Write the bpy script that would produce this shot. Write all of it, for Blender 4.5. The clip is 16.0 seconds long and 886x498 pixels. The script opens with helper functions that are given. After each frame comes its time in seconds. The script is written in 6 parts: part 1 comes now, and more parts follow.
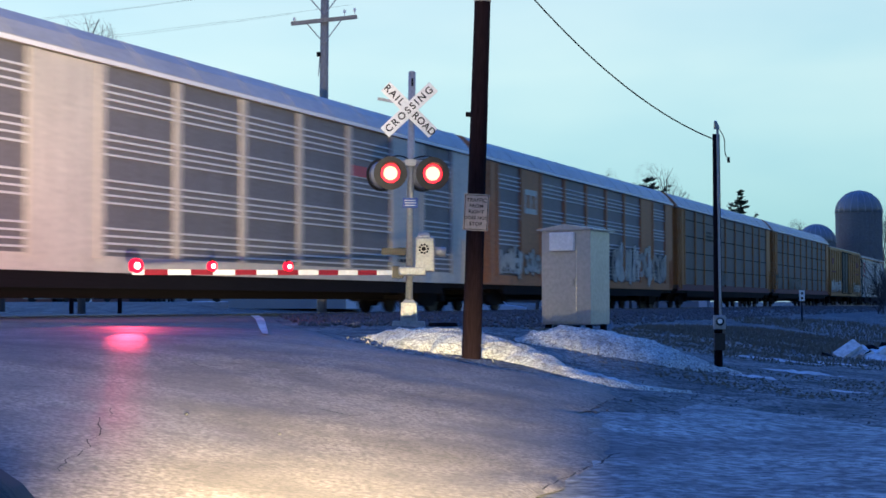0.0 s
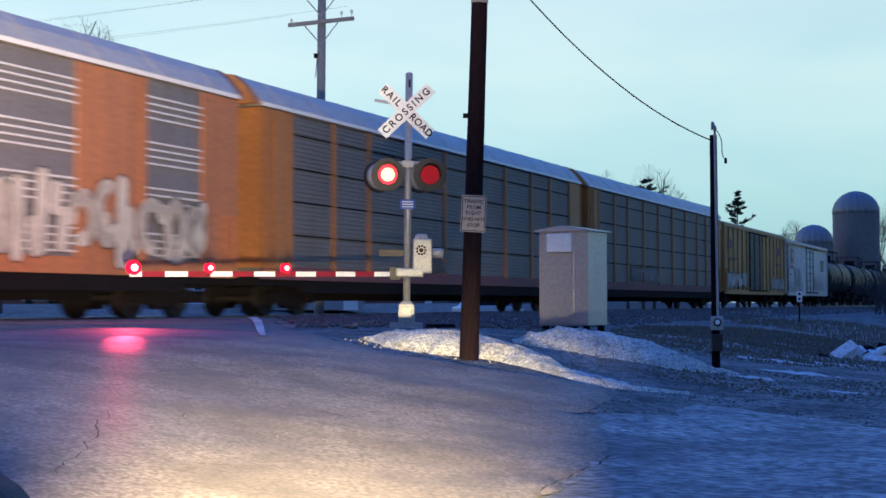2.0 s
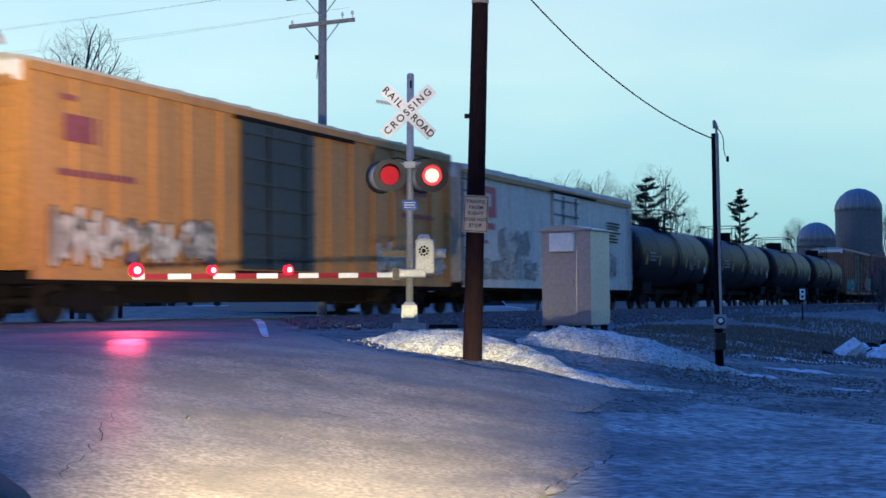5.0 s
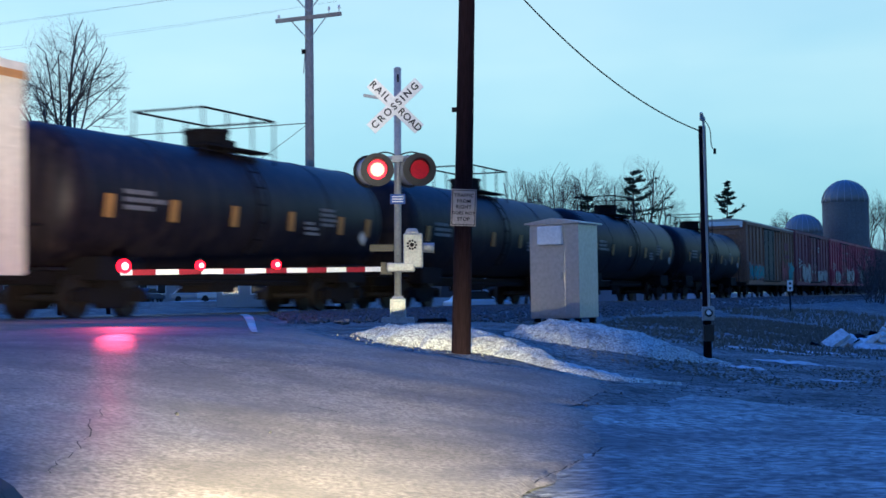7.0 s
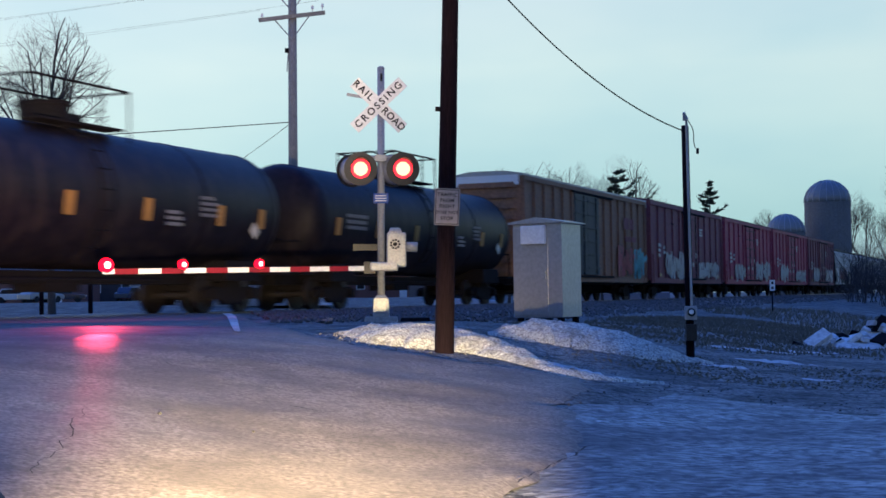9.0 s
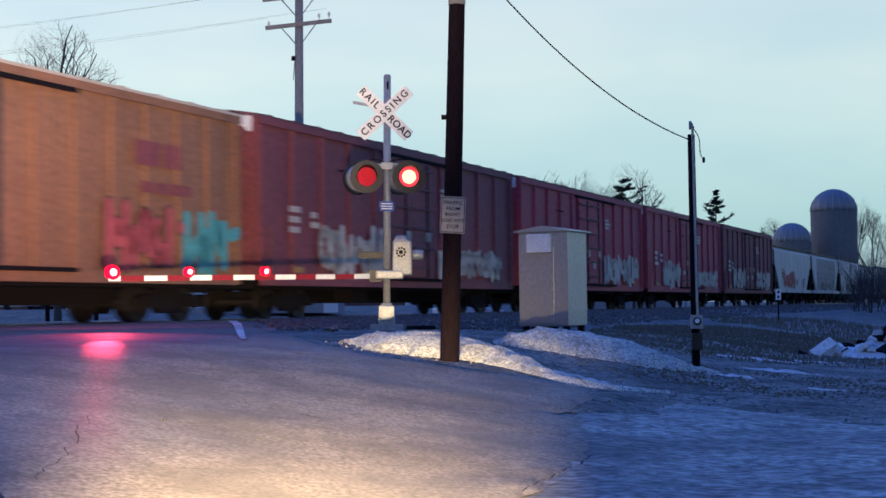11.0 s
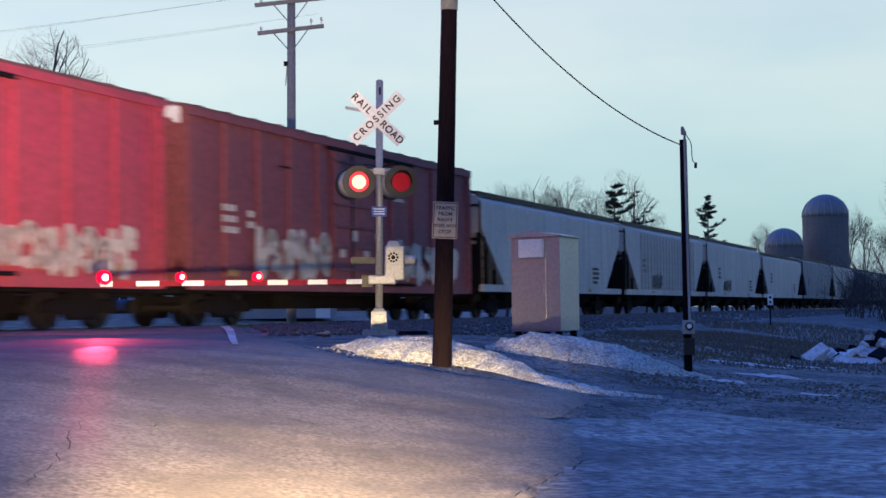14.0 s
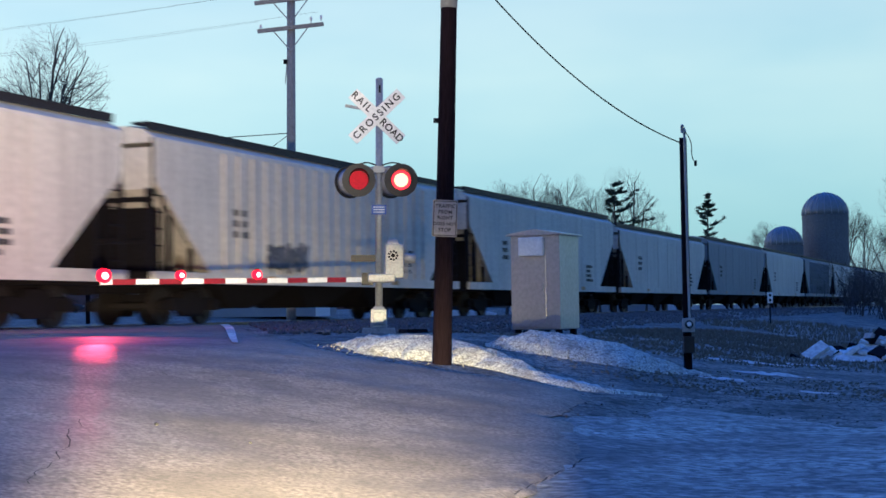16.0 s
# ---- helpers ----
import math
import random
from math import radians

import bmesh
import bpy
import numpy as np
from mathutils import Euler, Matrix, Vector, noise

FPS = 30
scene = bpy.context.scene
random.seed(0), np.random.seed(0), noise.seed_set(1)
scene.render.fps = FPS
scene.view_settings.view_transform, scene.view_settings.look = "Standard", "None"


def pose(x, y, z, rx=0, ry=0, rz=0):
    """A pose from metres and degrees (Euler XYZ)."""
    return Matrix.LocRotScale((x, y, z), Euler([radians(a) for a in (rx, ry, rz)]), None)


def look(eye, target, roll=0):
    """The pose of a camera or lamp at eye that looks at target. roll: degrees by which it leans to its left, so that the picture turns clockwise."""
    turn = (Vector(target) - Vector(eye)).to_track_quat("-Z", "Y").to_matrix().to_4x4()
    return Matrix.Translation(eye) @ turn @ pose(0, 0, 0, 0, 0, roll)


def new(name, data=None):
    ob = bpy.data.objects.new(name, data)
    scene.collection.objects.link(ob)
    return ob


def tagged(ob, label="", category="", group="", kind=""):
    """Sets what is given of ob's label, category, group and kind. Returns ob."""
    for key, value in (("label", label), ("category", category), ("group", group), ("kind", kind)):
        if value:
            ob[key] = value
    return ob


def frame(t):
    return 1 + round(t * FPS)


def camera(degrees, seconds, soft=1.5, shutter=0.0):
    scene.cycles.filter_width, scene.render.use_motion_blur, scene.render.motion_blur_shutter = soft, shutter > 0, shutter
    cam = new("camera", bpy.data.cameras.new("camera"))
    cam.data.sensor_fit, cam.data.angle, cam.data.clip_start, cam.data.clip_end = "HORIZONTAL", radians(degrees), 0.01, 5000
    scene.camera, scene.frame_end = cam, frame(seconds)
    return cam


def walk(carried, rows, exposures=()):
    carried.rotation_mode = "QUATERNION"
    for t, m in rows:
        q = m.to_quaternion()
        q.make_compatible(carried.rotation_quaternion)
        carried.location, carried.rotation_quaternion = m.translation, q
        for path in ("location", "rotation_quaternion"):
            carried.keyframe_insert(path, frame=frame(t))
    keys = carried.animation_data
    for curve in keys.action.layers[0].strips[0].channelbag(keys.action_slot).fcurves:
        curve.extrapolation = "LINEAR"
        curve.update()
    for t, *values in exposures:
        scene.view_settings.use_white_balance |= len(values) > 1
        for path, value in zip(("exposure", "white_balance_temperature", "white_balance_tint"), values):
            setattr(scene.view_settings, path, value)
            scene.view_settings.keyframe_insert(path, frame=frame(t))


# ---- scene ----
EYE = 1.25
cam = camera(34.82, 16.0, soft=1.6, shutter=0.5)
TURNS = [  # seconds, pitch, roll, yaw of the hand-held camera; it stays on its spot
    (0, 2.150, 0.000, 0.000), (0.5, 2.087, 0.162, -0.158), (1, 2.129, 0.182, -0.236), (1.5, 2.190, 0.036, -0.204),
    (2, 2.204, 0.101, -0.100), (2.5, 2.235, 0.176, 0.049), (3, 2.287, 0.297, 0.033), (3.5, 2.171, 0.469, 0.064),
    (4.7, 2.22, 0.53, 0.02), (6, 2.228, 0.583, -0.062), (6.5, 2.079, 0.727, -0.276), (7, 1.968, 0.898, -0.450),
    (7.5, 1.861, 0.901, -0.650), (8, 1.981, 0.642, -0.887), (8.5, 1.919, 0.643, -1.038), (9, 1.929, 0.872, -1.128),
    (10.2, 2.12, 0.78, -1.0), (11.5, 2.306, 0.640, -0.861), (12, 2.327, 0.500, -0.956), (12.5, 2.388, 0.458, -0.957),
    (13, 2.389, 0.563, -1.001), (13.5, 2.404, 0.652, -1.105), (14, 2.471, 0.704, -1.214), (14.5, 2.549, 0.864, -1.344),
    (15, 2.499, 0.751, -1.268), (15.5, 2.424, 0.693, -1.247), (16, 2.393, 0.718, -1.220)]
walk(cam, [(t, pose(0, 0, EYE, 90 + p, r, y)) for t, p, r, y in TURNS],
     exposures=[(0, 0.0, 5600, 15), (2.0, 0.0, 5750, 18), (3.7, 0.0, 5750, 18), (5.8, -0.05, 5150, 10), (7.0, -0.08, 5000, 10), (7.6, -0.04, 5650, 15), (9.2, -0.08, 5950, 22),
                (11.4, -0.08, 6050, 26), (14.2, -0.08, 6100, 28), (15.0, -0.08, 5800, 20), (16, -0.08, 5450, 14)])

# ---- light: overcast dusk, the headlights of the waiting car, an added fill for the train ----
world = bpy.data.worlds.new("world")
scene.world = world
world.use_nodes = True
wn, wl = world.node_tree.nodes, world.node_tree.links
wn.clear()
w_out = wn.new("ShaderNodeOutputWorld")
w_bg = wn.new("ShaderNodeBackground")
w_sky = wn.new("ShaderNodeTexSky")
w_sky.sky_type = "NISHITA"
w_sky.sun_disc = False
w_sky.sun_elevation, w_sky.sun_rotation = radians(9), radians(-60)
w_tc = wn.new("ShaderNodeTexCoord")
w_sep = wn.new("ShaderNodeSeparateXYZ")
w_ramp = wn.new("ShaderNodeValToRGB")
w_noise = wn.new("ShaderNodeTexNoise")
w_map = wn.new("ShaderNodeMapping")
w_map.inputs["Scale"].default_value = (1.0, 1.0, 3.0)
w_noise.inputs["Scale"].default_value = 2.6
w_noise.inputs["Detail"].default_value = 4.0
w_mix = wn.new("ShaderNodeMix")
w_mix.data_type = "RGBA"
w_mix.inputs[0].default_value = 0.06
w_cloud = wn.new("ShaderNodeMix")
w_cloud.data_type = "RGBA"
w_cloud.blend_type = "MULTIPLY"
w_cloud.inputs[0].default_value = 1.0
w_cr = wn.new("ShaderNodeValToRGB")
w_cr.color_ramp.elements[0].position, w_cr.color_ramp.elements[1].position = 0.35, 0.68
w_cr.color_ramp.elements[0].color, w_cr.color_ramp.elements[1].color = (0.74, 0.86, 0.92, 1), (1.06, 1.02, 0.98, 1)
ramp = w_ramp.color_ramp
ramp.elements[0].position, ramp.elements[0].color = 0.0, (0.30, 0.52, 0.60, 1)
ramp.elements[1].position, ramp.elements[1].color = 1.0, (0.02, 0.18, 1.08, 1)
for at, col in ((0.05, (0.36, 0.70, 0.66, 1)), (0.16, (0.74, 0.92, 0.76, 1)), (0.24, (0.60, 0.80, 0.76, 1)), (0.40, (0.05, 0.40, 1.46, 1))):
    el = ramp.elements.new(at)
    el.color = col
wl.new(w_tc.outputs["Generated"], w_sep.inputs[0])
wl.new(w_sep.outputs["Z"], w_ramp.inputs[0])
wl.new(w_tc.outputs["Generated"], w_map.inputs[0])
wl.new(w_map.outputs[0], w_noise.inputs["Vector"])
wl.new(w_noise.outputs["Fac"], w_cr.inputs[0])
wl.new(w_ramp.outputs[0], w_cloud.inputs[6])
wl.new(w_cr.outputs[0], w_cloud.inputs[7])
wl.new(w_cloud.outputs[2], w_mix.inputs[6])
wl.new(w_sky.outputs[0], w_mix.inputs[7])
# the afterglow stands ahead; the sky behind the car is already darker
w_dot = wn.new("ShaderNodeVectorMath")
w_dot.operation = "DOT_PRODUCT"
w_dot.inputs[1].default_value = (-0.35, 0.94, 0.0)
w_fall = wn.new("ShaderNodeMapRange")
w_fall.inputs[1].default_value, w_fall.inputs[2].default_value = -0.8, 0.75
w_fall.inputs[3].default_value, w_fall.inputs[4].default_value = 0.44, 1.0
w_dim = wn.new("ShaderNodeVectorMath")
w_dim.operation = "SCALE"
wl.new(w_tc.outputs["Generated"], w_dot.inputs[0])
wl.new(w_dot.outputs["Value"], w_fall.inputs[0])
wl.new(w_mix.outputs[2], w_dim.inputs[0])
wl.new(w_fall.outputs[0], w_dim.inputs["Scale"])
wl.new(w_dim.outputs[0], w_bg.inputs[0])
w_bg.inputs[1].default_value = 0.88
wl.new(w_bg.outputs[0], w_out.inputs[0])

sun = new("sun", bpy.data.lights.new("sun", "SUN"))
sun.data.energy, sun.data.angle, sun.data.color = 0.05, radians(25), (0.9, 0.95, 1.0)
sun.matrix_world = look((0, 0, 60), (25, 43, 30))


def spot(name, eye, target, watts, colour, degrees, blend, radius):
    ob = new(name, bpy.data.lights.new(name, "SPOT"))
    ob.data.energy, ob.data.color, ob.data.spot_size, ob.data.spot_blend = watts, colour, radians(degrees), blend
    ob.data.shadow_soft_size = radius
    ob.matrix_world = look(eye, target)
    return ob


WARM = (1.0, 0.75, 0.34)
for x in (-0.8, 0.4):
    spot("headlight_low_beam", (x, 1.9, 0.62), (-0.95 + 0.1 * x, 11.4, 0.24), 40000, WARM, 28, 1.0, 0.06)
# added lamp that warms the train's left part, aimed high to miss the road
spot("train_fill_lamp", (-0.35, 2.5, 0.75), (-5.8, 21.0, 6.8), 46000, (1.0, 0.78, 0.47), 44, 1.0, 0.10)


# ---- materials ----
def mat(name, colour, rough=0.7, metal=0.0, grain=6.0, vary=0.25, bump=0.15, stain=0.25, streak=0.0, glow=None, strength=0.0,
        rand=0.0, spec=0.5, stain_colour=None, stretch=(1, 1, 1), speck=None):
    m = bpy.data.materials.new(name)
    m.use_nodes = True
    n, l = m.node_tree.nodes, m.node_tree.links
    b = n["Principled BSDF"]
    b.inputs["Roughness"].default_value, b.inputs["Metallic"].default_value = rough, metal
    b.inputs["Specular IOR Level"].default_value = spec
    if glow:
        b.inputs["Base Color"].default_value = (*colour, 1)
        b.inputs["Emission Color"].default_value, b.inputs["Emission Strength"].default_value = (*glow, 1), strength
        return m
    tc, mp = n.new("ShaderNodeTexCoord"), n.new("ShaderNodeMapping")
    mp.inputs["Scale"].default_value = stretch
    l.new(tc.outputs["Object"], mp.inputs[0])
    fine, big = n.new("ShaderNodeTexNoise"), n.new("ShaderNodeTexNoise")
    fine.inputs["Scale"].default_value, fine.inputs["Detail"].default_value = grain * 6, 6
    big.inputs["Scale"].default_value, big.inputs["Detail"].default_value = grain * 0.25, 5
    l.new(mp.outputs[0], fine.inputs["Vector"])
    l.new(mp.outputs[0], big.inputs["Vector"])
    c1 = n.new("ShaderNodeMix")
    c1.data_type = "RGBA"
    dark = tuple(v * (1 - vary) for v in colour)
    lite = tuple(min(1, v * (1 + vary)) for v in colour)
    c1.inputs[6].default_value, c1.inputs[7].default_value = (*dark, 1), (*lite, 1)
    fr = n.new("ShaderNodeMapRange")
    fr.inputs[1].default_value, fr.inputs[2].default_value = 0.34, 0.66
    l.new(fine.outputs["Fac"], fr.inputs[0])
    l.new(fr.outputs[0], c1.inputs[0])
    r2 = n.new("ShaderNodeMapRange")
    r2.inputs[1].default_value, r2.inputs[2].default_value = 0.42, 0.68
    r2.inputs[4].default_value = stain
    l.new(big.outputs["Fac"], r2.inputs[0])
    c2 = n.new("ShaderNodeMix")
    c2.data_type = "RGBA"
    c2.inputs[7].default_value = (*(stain_colour or tuple(v * 0.45 for v in colour)), 1)
    l.new(r2.outputs[0], c2.inputs[0])
    l.new(c1.outputs[2], c2.inputs[6])
    last = c2.outputs[2]
    if speck:
        size, amount, tone = speck
        for scale, share in ((size, amount), (size * 0.22, amount * 0.7)):
            sn, sr, sm = n.new("ShaderNodeTexNoise"), n.new("ShaderNodeMapRange"), n.new("ShaderNodeMix")
            sn.inputs["Scale"].default_value, sn.inputs["Detail"].default_value, sn.inputs["Roughness"].default_value = scale, 4, 0.65
            l.new(tc.outputs["Object"], sn.inputs["Vector"])
            sr.inputs[1].default_value, sr.inputs[2].default_value, sr.inputs[4].default_value = 0.52, 0.62, share
            l.new(sn.outputs["Fac"], sr.inputs[0])
            sm.data_type = "RGBA"
            sm.inputs[7].default_value = (*tone, 1)
            l.new(sr.outputs[0], sm.inputs[0])
            l.new(last, sm.inputs[6])
            last = sm.outputs[2]
    if streak:
        ms, st = n.new("ShaderNodeMapping"), n.new("ShaderNodeTexNoise")
        ms.inputs["Scale"].default_value = (2.6, 2.6, 0.16)
        st.inputs["Scale"].default_value, st.inputs["Detail"].default_value = 1.6, 5
        l.new(tc.outputs["Object"], ms.inputs[0])
        l.new(ms.outputs[0], st.inputs["Vector"])
        rs = n.new("ShaderNodeMapRange")
        rs.inputs[1].default_value, rs.inputs[2].default_value, rs.inputs[4].default_value = 0.45, 0.75, streak
        l.new(st.outputs["Fac"], rs.inputs[0])
        c3 = n.new("ShaderNodeMix")
        c3.data_type = "RGBA"
        c3.inputs[7].default_value = (0.10, 0.075, 0.06, 1)
        l.new(rs.outputs[0], c3.inputs[0])
        l.new(last, c3.inputs[6])
        last = c3.outputs[2]
    if rand:
        oi, hs = n.new("ShaderNodeObjectInfo"), n.new("ShaderNodeHueSaturation")
        mr = n.new("ShaderNodeMapRange")
        mr.inputs[3].default_value, mr.inputs[4].default_value = 1 - rand, 1 + rand
        l.new(oi.outputs["Random"], mr.inputs[0])
        l.new(mr.outputs[0], hs.inputs["Value"])
        l.new(last, hs.inputs["Color"])
        last = hs.outputs[0]
    l.new(last, b.inputs["Base Color"])
    if bump:
        bp = n.new("ShaderNodeBump")
        bp.inputs["Strength"].default_value, bp.inputs["Distance"].default_value = bump, 0.02
        l.new(fine.outputs["Fac"], bp.inputs["Height"])
        l.new(bp.outputs[0], b.inputs["Normal"])
    return m


M = dict(
    soil=mat("dark_verge_soil", (0.25, 0.25, 0.225), 0.95, speck=(6.0, 0.9, (0.055, 0.055, 0.05)), grain=3.2, vary=0.6, bump=1.0, stain=0.6, stain_colour=(0.075, 0.075, 0.07), spec=0.2),
    lot=mat("damp_packed_gravel", (0.40, 0.41, 0.37), 0.9, speck=(9.0, 0.75, (0.12, 0.12, 0.12)), grain=2.4, vary=0.6, bump=0.5, stain=0.85, stain_colour=(0.10, 0.10, 0.10), stretch=(0.6, 1.2, 1), spec=0.25),
    ballast=mat("ballast_stone", (0.13, 0.125, 0.125), 0.9, vary=0.4, rand=0.3),
    gravel=mat("crushed_pale_stone", (0.62, 0.63, 0.55), 0.9, speck=(17.0, 0.75, (0.20, 0.19, 0.17)), grain=7, vary=0.5, bump=1.0, stain=0.2, spec=0.2, stain_colour=(0.2, 0.19, 0.17)),
    pebble=mat("pale_stone", (0.40, 0.39, 0.34), 0.95, spec=0.1, vary=0.3, rand=0.4),
    snow=mat("dirty_snow", (0.70, 0.71, 0.69), 0.8, grain=2, vary=0.2, bump=0.4, stain=0.4, stain_colour=(0.25, 0.24, 0.22)),
    concrete=mat("concrete", (0.42, 0.41, 0.39), 0.85, grain=3, vary=0.2),
    line=mat("worn_road_paint", (0.75, 0.74, 0.68), 0.7, grain=3, vary=0.2, stain=0.5, stain_colour=(0.2, 0.2, 0.2)),
    linewood=mat("grey_line_pole_wood", (0.30, 0.29, 0.28), 0.9, grain=4, vary=0.3, bump=0.3, stretch=(3, 3, 0.25)),
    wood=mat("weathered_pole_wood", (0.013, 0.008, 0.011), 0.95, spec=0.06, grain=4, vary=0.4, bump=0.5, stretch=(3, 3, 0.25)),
    tie=mat("sleeper_wood", (0.055, 0.045, 0.04), 0.95, grain=4, vary=0.4, bump=0.4, rand=0.25),
    rail=mat("rail_steel", (0.20, 0.17, 0.15), 0.35, 0.9),
    galv=mat("galvanised_steel", (0.38, 0.39, 0.40), 0.5, 0.35, grain=4, vary=0.15, bump=0.05),
    alu=mat("brushed_aluminium_case", (0.46, 0.46, 0.47), 0.38, 0.6, grain=2, vary=0.1, bump=0.04, stain=0.2),
    white=mat("white_sign_face", (0.88, 0.88, 0.86), 0.5, grain=3, vary=0.08, bump=0.03, stain=0.12),
    black=mat("black_paint", (0.012, 0.012, 0.014), 0.9, spec=0.08, grain=4, vary=0.3),
    hood=mat("black_hood_paint", (0.014, 0.012, 0.013), 0.5, grain=4, vary=0.3),
    red=mat("red_reflective_tape", (0.26, 0.012, 0.022), 0.45, grain=5, vary=0.2),
    blue=mat("blue_sign_face", (0.03, 0.10, 0.42), 0.5, grain=5, vary=0.15),
    pink=mat("faded_sign_face", (0.40, 0.35, 0.34), 0.6, grain=5, vary=0.15),
    lamp_on=mat("lit_red_lens", (0.6, 0.02, 0.02), glow=(1.0, 0.02, 0.028), strength=3.4),
    lamp_core=mat("lit_lamp_core", (0.9, 0.3, 0.1), glow=(1.0, 0.68, 0.30), strength=2.3),
    lamp_off=mat("red_lens_unlit", (0.90, 0.012, 0.04), 0.5, grain=8, vary=0.15, spec=0.15, stain=0.1),
    tip=mat("lit_gate_light", (0.15, 0.0, 0.0), spec=0.0, glow=(1.0, 0.004, 0.014), strength=5.0),
    tip_core=mat("lit_gate_bulb", (0.9, 0.5, 0.5), glow=(1.0, 0.60, 0.45), strength=4.0),
    dash=mat("dark_dashboard_plastic", (0.012, 0.012, 0.016), 0.7, grain=30, vary=0.2),
    bark=mat("grey_bark", (0.075, 0.065, 0.06), 0.95, grain=5, vary=0.3),
    needle=mat("pine_needles", (0.035, 0.055, 0.04), 0.85, grain=8, vary=0.4),
    brush=mat("dead_weeds", (0.16, 0.155, 0.13), 0.95, grain=5, vary=0.4),
    silo=mat("silo_staves", (0.17, 0.175, 0.18), 0.8, grain=1, vary=0.2, streak=0.3),
    dome=mat("silo_dome_metal", (0.24, 0.25, 0.26), 0.55, 0.2, grain=1, vary=0.15),
    siding=mat("pale_siding", (0.36, 0.36, 0.37), 0.7, grain=2, vary=0.1),
    brick=mat("brick_wall", (0.22, 0.10, 0.08), 0.9, grain=3, vary=0.3),
    roof=mat("dark_shingles", (0.07, 0.065, 0.07), 0.9, grain=3, vary=0.3),
    glass=mat("dark_glass", (0.02, 0.025, 0.03), 0.08, grain=5, vary=0.1, bump=0),
    carwhite=mat("white_car_paint", (0.70, 0.71, 0.72), 0.3, grain=3, vary=0.05, bump=0),
    cardark=mat("dark_blue_car_paint", (0.04, 0.05, 0.08), 0.25, grain=3, vary=0.1, bump=0),
    carred=mat("maroon_car_paint", (0.22, 0.03, 0.03), 0.25, grain=3, vary=0.1, bump=0),
    cargrey=mat("silver_car_paint", (0.38, 0.39, 0.41), 0.3, 0.3, grain=3, vary=0.05, bump=0),
    tyre=mat("tyre_rubber", (0.02, 0.02, 0.02), 0.9),
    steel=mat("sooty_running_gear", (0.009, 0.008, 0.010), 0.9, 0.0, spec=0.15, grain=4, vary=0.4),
    wheel=mat("wheel_steel", (0.03, 0.026, 0.026), 0.6, 0.5, grain=4, vary=0.3),
    roofgalv=mat("galvanised_car_roof", (0.54, 0.50, 0.42), 0.5, 0.0, grain=1, vary=0.12, bump=0.03, streak=0.15),
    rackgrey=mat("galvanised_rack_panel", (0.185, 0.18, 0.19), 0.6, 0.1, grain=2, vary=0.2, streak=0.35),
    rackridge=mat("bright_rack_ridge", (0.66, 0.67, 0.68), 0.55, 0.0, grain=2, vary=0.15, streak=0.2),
    rackwhite=mat("cream_rack_paint", (0.66, 0.61, 0.52), 0.6, grain=1.5, vary=0.12, streak=0.25),
    rackorange=mat("orange_brown_rack_paint", (0.46, 0.18, 0.07), 0.6, grain=1.5, vary=0.2, streak=0.35),
    rackyellow=mat("yellow_rack_paint", (0.44, 0.185, 0.05), 0.6, grain=1.5, vary=0.15, streak=0.3),
    boxtan=mat("weathered_ochre_boxcar_paint", (0.30, 0.15, 0.085), 0.7, grain=1.5, vary=0.25, streak=0.45, stain=0.4),
    boxyellow=mat("yellow_boxcar_paint", (0.50, 0.25, 0.07), 0.6, grain=1.5, vary=0.15, streak=0.4),
    boxred=mat("faded_red_boxcar_paint", (0.46, 0.055, 0.10), 0.65, grain=1.2, vary=0.2, streak=0.35, stain=0.35, stain_colour=(0.34, 0.12, 0.09)),
    boxbrown=mat("oxide_red_boxcar_paint", (0.26, 0.07, 0.085), 0.7, grain=1.2, vary=0.2, streak=0.4, stain=0.35),
    boxmaroon=mat("dark_maroon_boxcar_paint", (0.17, 0.06, 0.075), 0.7, grain=1.2, vary=0.2, streak=0.3),
    boxwhite=mat("dirty_white_boxcar_paint", (0.68, 0.65, 0.58), 0.6, grain=1.2, vary=0.12, streak=0.35, stain=0.3, stain_colour=(0.35, 0.30, 0.25)),
    door=mat("dark_green_door_paint", (0.03, 0.04, 0.05), 0.6, grain=2, vary=0.3),
    tank=mat("black_tank_paint", (0.010, 0.008, 0.013), 0.5, spec=0.18, grain=1.2, vary=0.3, bump=0.04, streak=0.25),
    hopper=mat("pale_grey_hopper_paint", (0.66, 0.63, 0.55), 0.65, grain=1.2, vary=0.12, streak=0.3, stain=0.25),
    hopperblue=mat("slate_hopper_paint", (0.26, 0.29, 0.31), 0.65, grain=1.2, vary=0.15, streak=0.3),
    paintwhite=mat("white_spray_paint", (0.62, 0.58, 0.50), 0.6, grain=3, vary=0.15, bump=0),
    paintblack=mat("black_spray_paint", (0.03, 0.03, 0.035), 0.6, grain=3, vary=0.2, bump=0),
    paintpink=mat("red_spray_paint", (0.50, 0.10, 0.11), 0.6, grain=3, vary=0.2, bump=0),
    paintteal=mat("teal_spray_paint", (0.08, 0.40, 0.42), 0.6, grain=3, vary=0.2, bump=0),
    reflector=mat("yellow_reflector_tape", (0.42, 0.22, 0.05), 0.4, grain=5, vary=0.15, bump=0),
)


